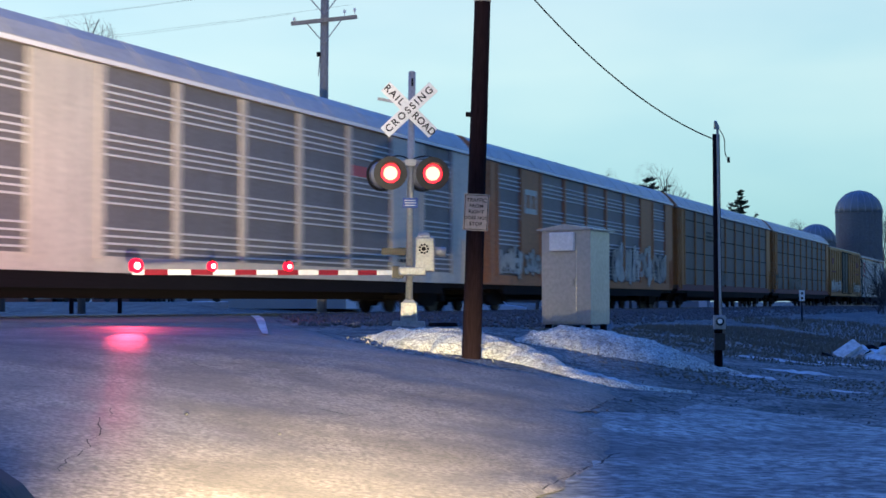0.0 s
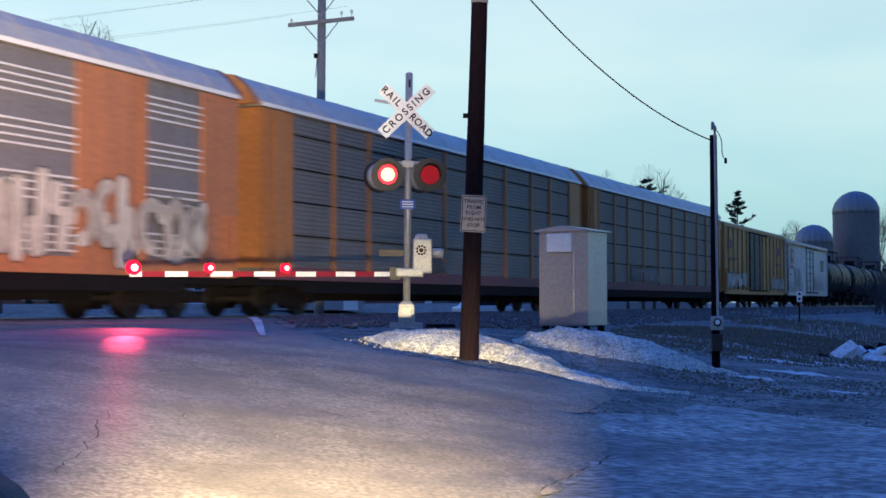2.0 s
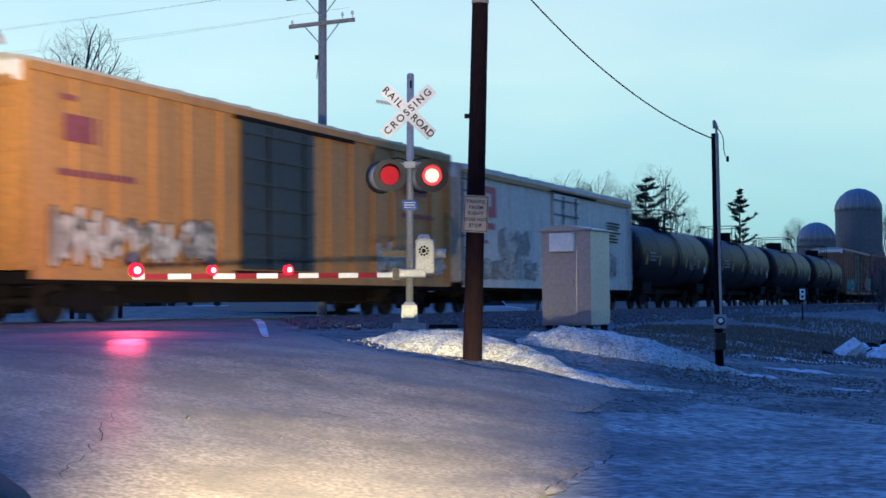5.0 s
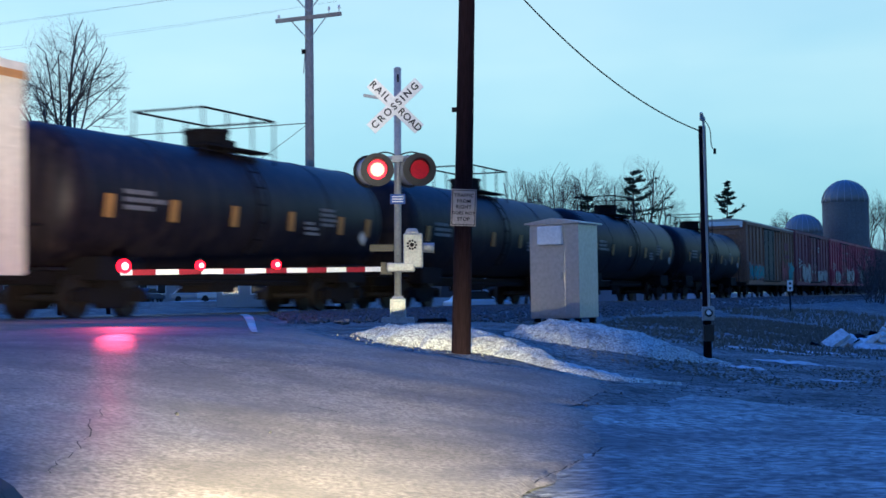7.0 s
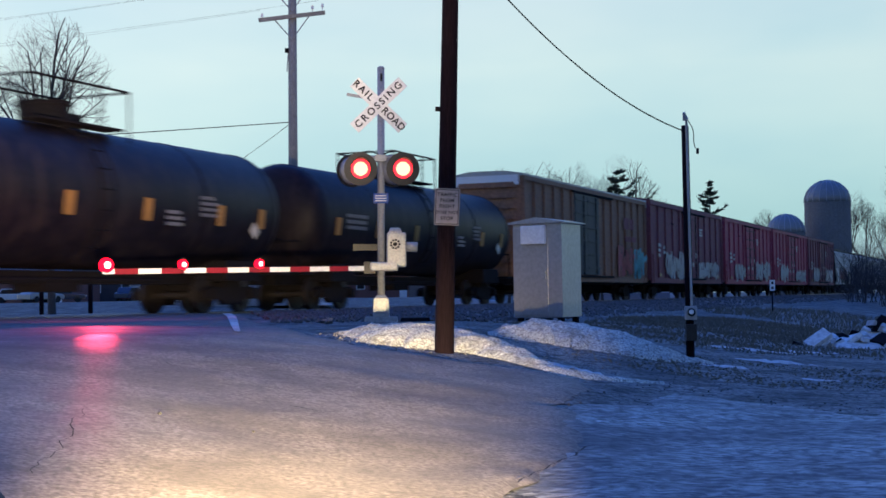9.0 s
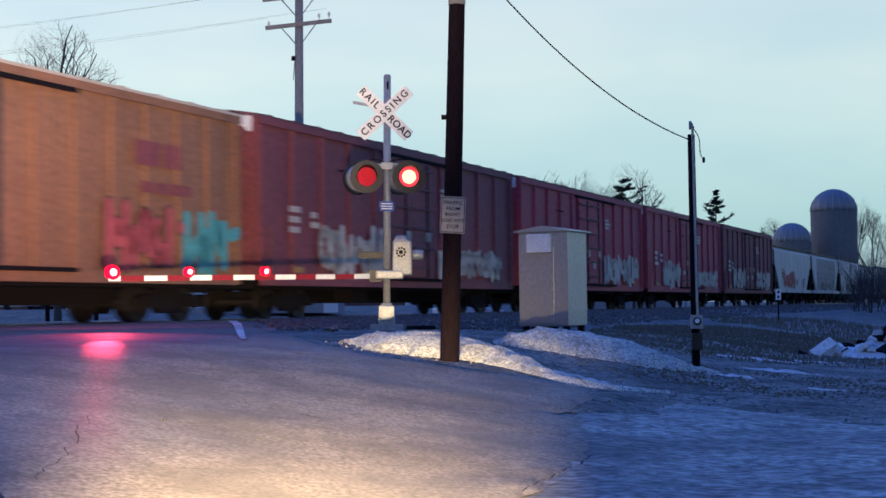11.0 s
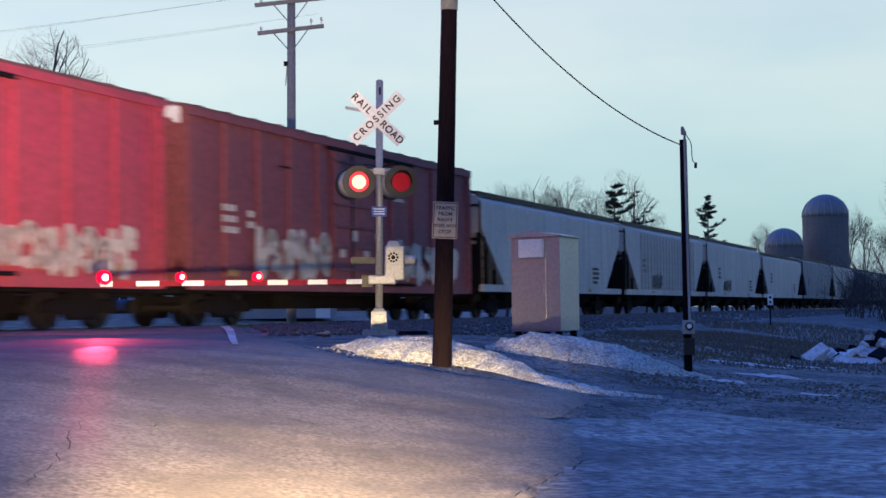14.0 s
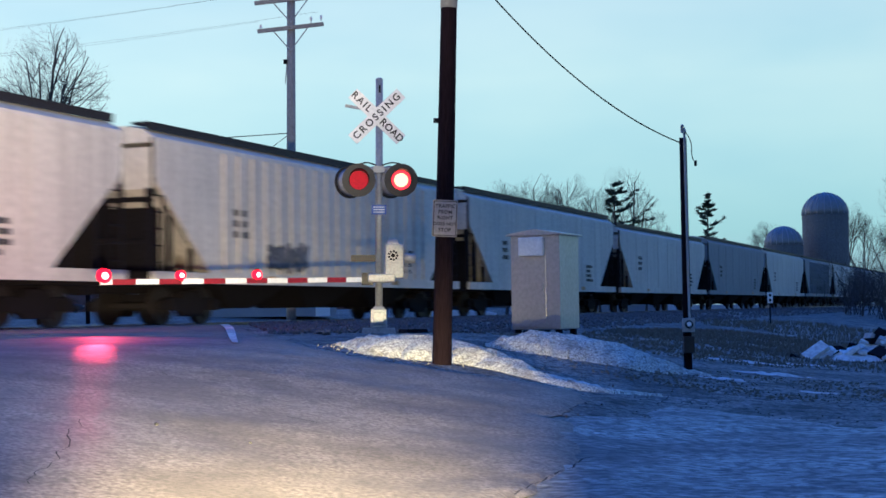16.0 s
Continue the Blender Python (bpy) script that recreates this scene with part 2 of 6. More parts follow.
def asphalt():
    m = mat("worn_wet_asphalt", (0.225, 0.200, 0.176), 0.6, spec=0.2, speck=(6.5, 0.5, (0.10, 0.092, 0.085)), grain=5.0, vary=0.45, bump=0.22, stain=0.75, stain_colour=(0.115, 0.103, 0.095))
    n, l = m.node_tree.nodes, m.node_tree.links
    b = n["Principled BSDF"]
    tc, no, mr = n.new("ShaderNodeTexCoord"), n.new("ShaderNodeTexNoise"), n.new("ShaderNodeMapRange")
    no.inputs["Scale"].default_value, no.inputs["Detail"].default_value = 0.5, 5
    mr.inputs[1].default_value, mr.inputs[2].default_value = 0.35, 0.65
    mr.inputs[3].default_value, mr.inputs[4].default_value = 0.55, 0.78
    l.new(tc.outputs["Object"], no.inputs["Vector"])
    l.new(no.outputs["Fac"], mr.inputs[0])
    l.new(mr.outputs[0], b.inputs["Roughness"])
    return m


M["asphalt"] = asphalt()


# ---- building helpers ----
class Geo:
    """Collects vertices and faces of one mesh."""

    def __init__(self):
        self.v, self.f = [], []

    def add(self, verts, faces):
        k = len(self.v)
        self.v += [tuple(p) for p in verts]
        self.f += [tuple(i + k for i in q) for q in faces]
        return self

    def box(self, c, s, m=None, top=1.0):
        """A box of centre c and size s; top: how wide its upper face is."""
        hx, hy, hz = (a / 2 for a in s)
        p = [Vector((sx * hx * k, sy * hy * k, sz * hz)) for sz, k in ((-1, 1), (1, top)) for sx, sy in ((-1, -1), (1, -1), (1, 1), (-1, 1))]
        if m is not None:
            p = [m @ q for q in p]
        return self.add([q + Vector(c) for q in p], [(3, 2, 1, 0), (4, 5, 6, 7), (0, 1, 5, 4), (1, 2, 6, 5), (2, 3, 7, 6), (3, 0, 4, 7)])

    def rod(self, a, b, r0, r1=None, n=8, caps=True):
        a, b = Vector(a), Vector(b)
        r1 = r0 if r1 is None else r1
        d = (b - a).normalized()
        u = d.orthogonal().normalized()
        w = d.cross(u)
        p = []
        for c, r in ((a, r0), (b, r1)):
            p += [c + (u * math.cos(2 * math.pi * i / n) + w * math.sin(2 * math.pi * i / n)) * r for i in range(n)]
        f = [(i, (i + 1) % n, n + (i + 1) % n, n + i) for i in range(n)]
        if caps:
            f += [tuple(range(n - 1, -1, -1)), tuple(range(n, 2 * n))]
        return self.add(p, f)

    def prism(self, outline, y0, y1):
        """An outline in x and z, drawn out along y."""
        n = len(outline)
        p = [(x, y0, z) for x, z in outline] + [(x, y1, z) for x, z in outline]
        f = [(i, (i + 1) % n, n + (i + 1) % n, n + i) for i in range(n)]
        return self.add(p, f + [tuple(range(n - 1, -1, -1)), tuple(range(n, 2 * n))])

    def along(self, outline, x0, x1):
        """An outline in y and z, drawn out along x."""
        n = len(outline)
        p = [(x0, y, z) for y, z in outline] + [(x1, y, z) for y, z in outline]
        f = [(i, (i + 1) % n, n + (i + 1) % n, n + i) for i in range(n)]
        return self.add(p, f + [tuple(range(n - 1, -1, -1)), tuple(range(n, 2 * n))])

    def rings(self, rings, close=True):
        """Skin over rings of equally many points."""
        n = len(rings[0])
        p = [q for r in rings for q in r]
        f = []
        for j in range(len(rings) - 1):
            for i in range(n if close else n - 1):
                f.append((j * n + i, j * n + (i + 1) % n, (j + 1) * n + (i + 1) % n, (j + 1) * n + i))
        if close:
            f += [tuple(range(n - 1, -1, -1)), tuple(range((len(rings) - 1) * n, len(rings) * n))]
        return self.add(p, f)

    def mesh(self, name, material, smooth=False):
        me = bpy.data.meshes.new(name)
        me.from_pydata(self.v, [], self.f)
        me.materials.append(material)
        bm = bmesh.new()
        bm.from_mesh(me)
        bmesh.ops.recalc_face_normals(bm, faces=bm.faces)
        bm.to_mesh(me)
        bm.free()
        if smooth:
            me.shade_smooth()
        return me


def part(name, geo, material, parent, label="", at=None, smooth=False, bevel=0.0):
    """One mesh object under a thing; geo may be a Geo or a mesh already made."""
    me = geo.mesh(name, M[material], smooth) if isinstance(geo, Geo) else geo
    ob = new(name, me)
    ob.parent = parent
    if at is not None:
        ob.matrix_basis = at
    if label:
        ob["label"] = label
    if bevel:
        b = ob.modifiers.new("bevel", "BEVEL")
        b.width, b.segments, b.limit_method = bevel, 2, "ANGLE"
    return ob


def thing(name, label, category, m=None, group="", kind=""):
    ob = new(name)
    ob.empty_display_size = 0.2
    if m is not None:
        ob.matrix_basis = m
    return tagged(ob, label, category, group, kind)


def solo(name, geo, material, label, category, m=None, group="", kind="", smooth=False, bevel=0.0):
    ob = part(name, geo, material, None, at=m, smooth=smooth, bevel=bevel)
    return tagged(ob, label, category, group, kind)


# ---- plan: the track runs along WAY, FAR points across it away from the camera ----
BEARING = radians(23.48)
WAY = Vector((math.sin(BEARING), math.cos(BEARING), 0))
FAR = Vector((-math.cos(BEARING), math.sin(BEARING), 0))
HEADING = 90 - 23.48
SIDE = 17.98          # from the camera to the train's near side
MID = SIDE + 1.55     # to the middle of the track
RAIL_TOP = 0.93
SPEED = 20.86


def smooth(a, b, v):
    v = min(1, max(0, (v - a) / (b - a)))
    return v * v * (3 - 2 * v)


def height(x, y):
    """The ground: flat at the car, up to the track bed, down again behind it."""
    n = -x * math.cos(BEARING) + y * math.sin(BEARING)
    s = x * math.sin(BEARING) + y * math.cos(BEARING)
    z = (0.83 * smooth(1.5, 9.5, n) + 0.06 * smooth(10, 17, n)) * (1 - smooth(MID + 3.5, MID + 12, n))
    z -= 0.30 * smooth(20, 34, s) * smooth(1, 6, n) * (1 - smooth(9, 14, n))
    # the land rises gently behind the track further on
    z += 1.25 * smooth(MID + 9, MID + 40, n) * smooth(40, 85, s)
    return z


def on_track(along, across=0.0, z=0.0):
    return WAY * along + FAR * (MID + across) + Vector((0, 0, z))


# ---- ground, road, track ----
def build_ground():
    # fine near the road, coarse to the horizon, on one sheet
    def steps(near, fine, far):
        a, v, d = [0.0], 0.0, fine
        while v < far:
            if v > near:
                d *= 1.22
            v += d
            a.append(v)
        return a
    px = steps(22, 0.5, 2600)
    xs = [-v for v in px[:0:-1]] + px
    py = steps(60, 0.5, 2600)
    ys = [-v for v in steps(4, 1.0, 400)[:0:-1]] + py
    pts = []
    for y in ys:
        for x in xs:
            z = height(x, y)
            r = abs(x) + abs(y)
            if r < 130:
                z += 0.035 * noise.noise((x * 0.7, y * 0.7, 0)) + 0.02 * noise.noise((x * 2.1, y * 2.1, 3))
            pts.append((x, y, z))
    w = len(xs)
    faces = [(j * w + i, j * w + i + 1, (j + 1) * w + i + 1, (j + 1) * w + i) for j in range(len(ys) - 1) for i in range(w - 1)]
    me = bpy.data.meshes.new("ground")
    me.from_pydata(pts, [], faces)
    me.materials.append(M["soil"])
    me.shade_smooth()
    return tagged(new("ground", me), "dark damp gravel and soil beside the railway", "ground", kind="structure")


build_ground()

# right-hand edge of the asphalt, from the far side of the crossing to the waiting car
EDGE = [(-12.5, 48.0), (-8.6, 40.0), (-3.9, 32.0), (-2.9, 25.0), (-2.2, 21.0), (-1.28, 17.4), (-0.55, 16.4), (0.49, 16.0), (1.3, 15.9),
        (1.84, 15.8), (1.80, 15.0), (1.22, 13.0), (1.48, 12.75), (1.41, 11.35), (1.28, 10.5), (0.6, 8.6), (0.2, 7.0), (0.6, 4.0), (1.2, 0.0), (1.4, -12.0)]


def edge_points(step=0.12):
    pts = []
    for (x0, y0), (x1, y1) in zip(EDGE, EDGE[1:]):
        n = max(1, int(math.hypot(x1 - x0, y1 - y0) / step))
        for i in range(n):
            k = i / n
            x, y = x0 + (x1 - x0) * k, y0 + (y1 - y0) * k
            pts.append((x + 0.10 * noise.noise((x * 2.3, y * 2.3, 5)) + 0.04 * noise.noise((x * 9, y * 9, 2)), y))
    return pts + [EDGE[-1]]


def build_road():
    g = Geo()
    rows = edge_points()
    pts, n = [], 26
    for k, (x, y) in enumerate(rows):
        f = k / (len(rows) - 1)
        # the far rows lie along the track, the near ones across the view
        turn = smooth(0.10, 0.45, f)
        dx, dy = -0.995 * turn - 0.80 * (1 - turn), -0.10 * turn - 0.60 * (1 - turn)
        for i in range(n + 1):
            d = (i / n) ** 1.6 * (17 if f > 0.25 else 11)
            q = (x + dx * d, y + dy * d)
            z = height(*q) + 0.05 + 0.012 * noise.noise((q[0] * 1.3, q[1] * 1.3, 8))
            if i == 0:
                z -= 0.045
            elif i == 1:
                z -= 0.01
            pts.append((q[0], q[1], z))
    faces = [(j * (n + 1) + i, j * (n + 1) + i + 1, (j + 1) * (n + 1) + i + 1, (j + 1) * (n + 1) + i) for j in range(len(rows) - 1) for i in range(n)]
    g.add(pts, faces)
    ob = solo("road", g, "asphalt", "worn damp asphalt road with a broken edge", "road", kind="structure", smooth=True)
    return ob


build_road()


def paint_line():
    g = Geo()
    mid = [(-4.15, 31.2), (-3.5, 27.0), (-2.95, 23.0), (-2.55, 20.0), (-2.28, 18.0), (-2.12, 16.9)]
    wide = [0.20, 0.17, 0.14, 0.11, 0.09, 0.07]
    pts = []
    for (x, y), w in zip(mid, wide):
        for s in (-1, 1):
            px = x + s * w / 2
            pts.append((px, y, height(px, y) + 0.068))
    g.add(pts, [(2 * i, 2 * i + 1, 2 * i + 3, 2 * i + 2) for i in range(len(mid) - 1)])
    solo("road_marking", g, "line", "worn white curved line painted on asphalt", "road marking", kind="structure")


paint_line()


def flat_patch(cx, cy, rx, ry, material, name, label, rise, lean=0.0, seed=0, category="snow bank", rough=0.18):
    """A low mound or patch lying on the ground, with a ragged rim."""
    n, rings = 56, 12
    pts = []
    for j in range(rings + 1):
        k = j / rings
        for i in range(n):
            a = 2 * math.pi * i / n
            r = k * (1 + 0.22 * noise.noise((math.cos(a) * 2.2, math.sin(a) * 2.2, seed)) + rough * noise.noise((math.cos(a) * 7, math.sin(a) * 7, seed + 9)))
            x0, y0 = rx * r * math.cos(a), ry * r * math.sin(a)
            x, y = cx + x0 * math.cos(lean) - y0 * math.sin(lean), cy + x0 * math.sin(lean) + y0 * math.cos(lean)
            z = height(x, y) + rise * (1 - k * k) + 0.05 * (1 - k) * noise.noise((x * 3, y * 3, seed)) + 0.03 * noise.noise((x * 9, y * 9, seed)) - 0.03 * k
            pts.append((x, y, z + 0.02))
    faces = [(j * n + i, j * n + (i + 1) % n, (j + 1) * n + (i + 1) % n, (j + 1) * n + i) for j in range(rings) for i in range(n)]
    g = Geo().add(pts, faces)
    return solo(name, g, material, label, category, smooth=True)


def bank(spine, label, seed):
    """A mound heaped along a line of (x, y, half width, rise), with a ragged foot and a lumpy top."""
    line = []
    for (a, b) in zip(spine, spine[1:]):
        n = max(2, int(math.hypot(b[0] - a[0], b[1] - a[1]) / 0.05))
        line += [tuple(u + (v - u) * smooth(0, 1, k / n) if c > 1 else u + (v - u) * k / n for c, (u, v) in enumerate(zip(a, b))) for k in range(n)]
    line.append(spine[-1])
    pts, n = [], 30
    for k, (x, y, w, rise) in enumerate(line):
        p, q = line[max(0, k - 3)], line[min(len(line) - 1, k + 3)]
        d = math.hypot(q[0] - p[0], q[1] - p[1])
        ox, oy = -(q[1] - p[1]) / d, (q[0] - p[0]) / d
        for i in range(n + 1):
            c = 2 * i / n - 1
            foot = w * (1 + 0.25 * noise.noise((x * 3, y * 3, seed + (c > 0))) + 0.18 * noise.noise((x * 11, y * 11, seed + 5)))
            px, py = x + ox * c * foot, y + oy * c * foot
            lump = 0.05 * noise.noise((px * 4, py * 4, seed)) + 0.035 * noise.noise((px * 13, py * 13, seed)) + 0.02 * noise.noise((px * 31, py * 31, seed))
            pts.append((px, py, height(px, py) + rise * (1 - c * c) ** 0.8 + lump * (1 - abs(c)) ** 0.5 * min(1, rise * 8) - 0.02 + 0.035 * (1 - c * c)))
    w = n + 1
    return solo("gravel_bank", Geo().add(pts, [(j * w + i, j * w + i + 1, (j + 1) * w + i + 1, (j + 1) * w + i) for j in range(len(line) - 1) for i in range(n)]),
                "gravel", label, "gravel bank", smooth=True)


bank([(-1.0, 18.6, 0.10, 0.02), (-0.7, 18.55, 0.45, 0.10), (-0.25, 18.35, 0.85, 0.19), (0.25, 18.15, 0.95, 0.23), (0.75, 17.9, 0.75, 0.20), (1.1, 17.45, 0.45, 0.14), (1.4, 16.85, 0.26, 0.08), (1.75, 16.3, 0.17, 0.05), (2.3, 16.35, 0.10, 0.03), (2.9, 16.6, 0.05, 0.01)],
     "low bank of pale crushed stone round the pole", 1)
bank([(1.05, 20.9, 0.12, 0.03), (1.4, 20.95, 0.55, 0.14), (1.85, 21.0, 0.95, 0.26), (2.35, 21.0, 1.1, 0.28), (2.8, 20.85, 1.05, 0.27), (3.2, 20.6, 0.8, 0.21), (3.6, 20.45, 0.45, 0.13), (4.0, 20.35, 0.2, 0.04), (4.3, 20.3, 0.08, 0.02)],
     "long bank of pale crushed stone below the steel case", 7)


def gravel_lot():
    """Packed gravel beside the asphalt, lying a little over the verge soil, with a ragged far rim."""
    pts, nx, ny = [], 90, 120
    for j in range(ny + 1):
        for i in range(nx + 1):
            u, v = i / nx, j / ny
            x = -1.0 + 26 * u ** 1.5
            y = -6 + (21.2 + 0.36 * x + 1.6 * noise.noise((x * 0.5, 0, 4)) + 0.8 * noise.noise((x * 1.9, 0, 9))) * v
            rut = 0.03 * noise.noise((x * 0.5, y * 1.6, 1)) + 0.016 * noise.noise((x * 2.2, y * 4.0, 6)) + 0.008 * noise.noise((x * 9, y * 9, 2))
            pts.append((x, y, height(x, y) + 0.045 + 0.8 * rut - 0.14 * smooth(0.86, 1.0, v) - 0.12 * (1 - smooth(-0.2, 1.5, x))))
    w = nx + 1
    solo("gravel_lot", Geo().add(pts, [(j * w + i, j * w + i + 1, (j + 1) * w + i + 1, (j + 1) * w + i) for j in range(ny) for i in range(nx)]),
         "lot", "damp packed gravel lot beside the asphalt", "gravel lot", kind="structure", smooth=True)


gravel_lot()


def scatter(name, centre, radii, count, size, material, label, category, seed, lean=0.0, lift=0.0):
    rnd = random.Random(seed)
    g = Geo()
    for _ in range(count):
        a, r = rnd.uniform(0, 6.283), math.sqrt(rnd.random())
        x0, y0 = radii[0] * r * math.cos(a), radii[1] * r * math.sin(a)
        x, y = centre[0] + x0 * math.cos(lean) - y0 * math.sin(lean), centre[1] + x0 * math.sin(lean) + y0 * math.cos(lean)
        s = size * rnd.uniform(0.5, 1.4)
        m = Euler((rnd.uniform(-0.6, 0.6), rnd.uniform(-0.6, 0.6), rnd.uniform(0, 6.28))).to_matrix()
        g.box((x, y, height(x, y) + lift * (1 - r * r) + s * 0.25), (s, s * rnd.uniform(0.6, 1), s * rnd.uniform(0.4, 0.8)), m, top=0.7)
    return solo(name, g, material, label, category, kind="stuff")


scatter("loose_stones", (0.2, 18.0), (1.5, 1.3), 420, 0.018, "pebble", "loose pale stones spilled round the banks", "stones", 1, lift=0.05)
scatter("loose_stones", (2.6, 20.6), (2.0, 1.3), 480, 0.018, "pebble", "loose pale stones spilled round the banks", "stones", 2, lean=-0.55, lift=0.06)
scatter("dark_stones", (3.5, 14.5), (4.5, 5.0), 900, 0.018, "ballast", "dark stones scattered over the gravel lot", "stones", 3)
scatter("road_pebbles", (-1.6, 10.5), (2.6, 3.0), 16, 0.022, "tyre", "dark pebbles lying on the asphalt", "stones", 5, lift=0.05)


def build_track():
    g = Geo()
    lo, hi = -330, 600
    prof = [(-3.0, 0.70), (-1.75, 0.82), (1.75, 0.82), (3.2, 0.5)]
    pts = []
    s = lo
    while s <= hi:
        for k, (c, z) in enumerate(prof):
            p = on_track(s, c, z + 0.03 * noise.noise((s * 0.9, c, 1)))
            pts.append(tuple(p))
        s += 1.0 if -10 < s < 140 else 5.0
    m = len(prof)
    rows = len(pts) // m
    g.add(pts, [(j * m + i, j * m + i + 1, (j + 1) * m + i + 1, (j + 1) * m + i) for j in range(rows - 1) for i in range(m - 1)])
    bed = solo("track_bed", g, "ballast", "dark stone ballast bed of the railway", "track bed", kind="structure")
    turn = pose(0, 0, 0, 0, 0, HEADING)
    for side in (-0.7525, 0.7525):
        r = Geo()
        o = [(-0.07, 0), (0.07, 0), (0.07, 0.02), (0.012, 0.04), (0.012, 0.12), (0.036, 0.13), (0.036, 0.165), (-0.036, 0.165), (-0.036, 0.13), (-0.012, 0.12), (-0.012, 0.04), (-0.07, 0.02)]
        r.along(o, lo, hi)
        p = on_track(0, side, RAIL_TOP - 0.165)
        part("rail", r, "rail", bed, at=Matrix.Translation(p) @ turn)
    sleeper = Geo().box((0, 0, 0), (0.22, 2.6, 0.17), top=0.97).mesh("sleeper", M["tie"])
    for i in range(150):
        s = 15 + i * 0.6
        part("sleeper", sleeper, "tie", bed, at=Matrix.Translation(on_track(s, 0, RAIL_TOP - 0.165 - 0.075)) @ turn)
    stones = Geo()
    rnd = random.Random(4)
    for _ in range(9500):
        s, c = rnd.uniform(18, 60) if rnd.random() < 0.7 else rnd.uniform(60, 120), rnd.uniform(-8.6, -0.9)
        q = on_track(s, c)
        if q.x < -1.9 - (q.y - 21) * 0.155 or (q.y < 24 and q.x < 1.5):
            continue
        p = on_track(s, c)
        z = max(height(p.x, p.y), 0.82 if c > -1.75 else (0.82 - 0.096 * (-1.75 - c) if c > -3 else 0))
        d = rnd.uniform(0.05, 0.11)
        stones.box((p.x, p.y, z + d * 0.25), (d, d * 0.8, d * 0.7), Euler((rnd.random(), rnd.random(), rnd.random() * 6)).to_matrix(), top=0.7)
    ob = part("ballast_stones", stones, "ballast", bed)
    tagged(ob, kind="stuff")
    # crossing deck between and beside the rails
    d = Geo()
    for c0, c1 in ((-2.2, -0.86), (-0.64, 0.64), (0.86, 2.2)):
        d.add([tuple(on_track(s, c, RAIL_TOP - (0.004 if z else 0.12))) for s in (15.0, 27.5) for c in (c0, c1) for z in (0, 1)],
              [(1, 3, 7, 5), (0, 1, 5, 4), (2, 6, 7, 3), (0, 2, 3, 1), (4, 5, 7, 6)])
    part("crossing_deck", d, "asphalt", bed)


build_track()


def tube(g, pts, r, n=6):
    """A connected tube along points."""
    rings = []
    for k, p in enumerate(pts):
        d = (pts[min(k + 1, len(pts) - 1)] - pts[max(k - 1, 0)]).normalized()
        u = Vector((0, 0, 1)).cross(d)
        u = u.normalized() if u.length > 0.01 else Vector((1, 0, 0))
        w = d.cross(u)
        rings.append([p + (u * math.cos(6.2832 * i / n) + w * math.sin(6.2832 * i / n)) * r for i in range(n)])
    return g.rings(rings)


# ---- crossing signal with gate ----
def letter_text(text, size, material, parent, at, name="lettering", space=1.45):
    cu = bpy.data.curves.new(name, "FONT")
    cu.body, cu.size, cu.extrude, cu.align_x, cu.align_y = text, size, 0.002, "CENTER", "CENTER"
    cu.space_character = space
    cu.offset = size * 0.018
    tmp = bpy.data.objects.new(name, cu)
    scene.collection.objects.link(tmp)
    me = bpy.data.meshes.new_from_object(tmp.evaluated_get(bpy.context.evaluated_depsgraph_get()))
    bpy.data.objects.remove(tmp)
    me.materials.clear()
    me.materials.append(M[material])
    return part(name, me, material, parent, at=at)


def face(x, y, z, roll=0.0, yaw=0.0):
    """A plane's pose, upright and turned towards the camera's side; roll in its own plane."""
    return pose(x, y, z, 0, 0, yaw) @ pose(0, 0, 0, 90, 0, 0) @ pose(0, 0, 0, 0, 0, roll)


FLASHERS = []
MAST = (-0.62, 25.6)


def lamp_unit(parent, x, z, yaw, lit):
    """A round flasher: background disc, hood, housing and a lens."""
    at = pose(x, -0.24, z, 0, 0, yaw)
    g = Geo()
    g.rod((0, 0.012, 0), (0, -0.012, 0), 0.30, n=36)
    u = part("background_disc", g, "hood", parent, "black round background disc", at=at)
    h = Geo()
    rings = []
    for y, r in ((0.10, 0.10), (0.08, 0.17), (0.0, 0.19)):
        rings.append([(r * math.cos(a * math.pi / 12), y + 0.02, r * math.sin(a * math.pi / 12)) for a in range(24)])
    part("housing", h.rings(rings), "galv", u, smooth=True)
    v = Geo()
    m, hood = 18, []
    for y, cut in ((-0.012, 0.0), (-0.30, 0.0)):
        hood.append([(0.185 * math.cos(-0.35 + a * (math.pi + 0.7) / m), y * (1 if y > -0.1 else 0.35 + 0.65 * math.sin(max(0.0, min(math.pi, -0.35 + a * (math.pi + 0.7) / m)))), 0.185 * math.sin(-0.35 + a * (math.pi + 0.7) / m)) for a in range(m + 1)])
    inner = [[(x0 * 0.96, y0, z0 * 0.96) for x0, y0, z0 in r] for r in hood]
    v.rings(hood, close=False)
    v.rings(inner, close=False)
    part("hood", v, "hood", u)
    # the lens turns its lit or its dark face to the road as it flashes
    lens = Geo().rod((0, -0.030, 0), (0, -0.016, 0), 0.165, 0.172, n=28)
    lo = part("lens", lens, "lamp_off", u, "red glass lens")
    lit_geo = Geo().rod((0, 0.016, 0), (0, 0.028, 0), 0.172, 0.165, n=28)
    part("lit_face", lit_geo, "lamp_on", lo)
    part("bulb", Geo().rod((0, 0.028, 0), (0, 0.034, 0), 0.124, 0.11, n=20), "lamp_core", lo)
    FLASHERS.append((lo, lit))
    return u


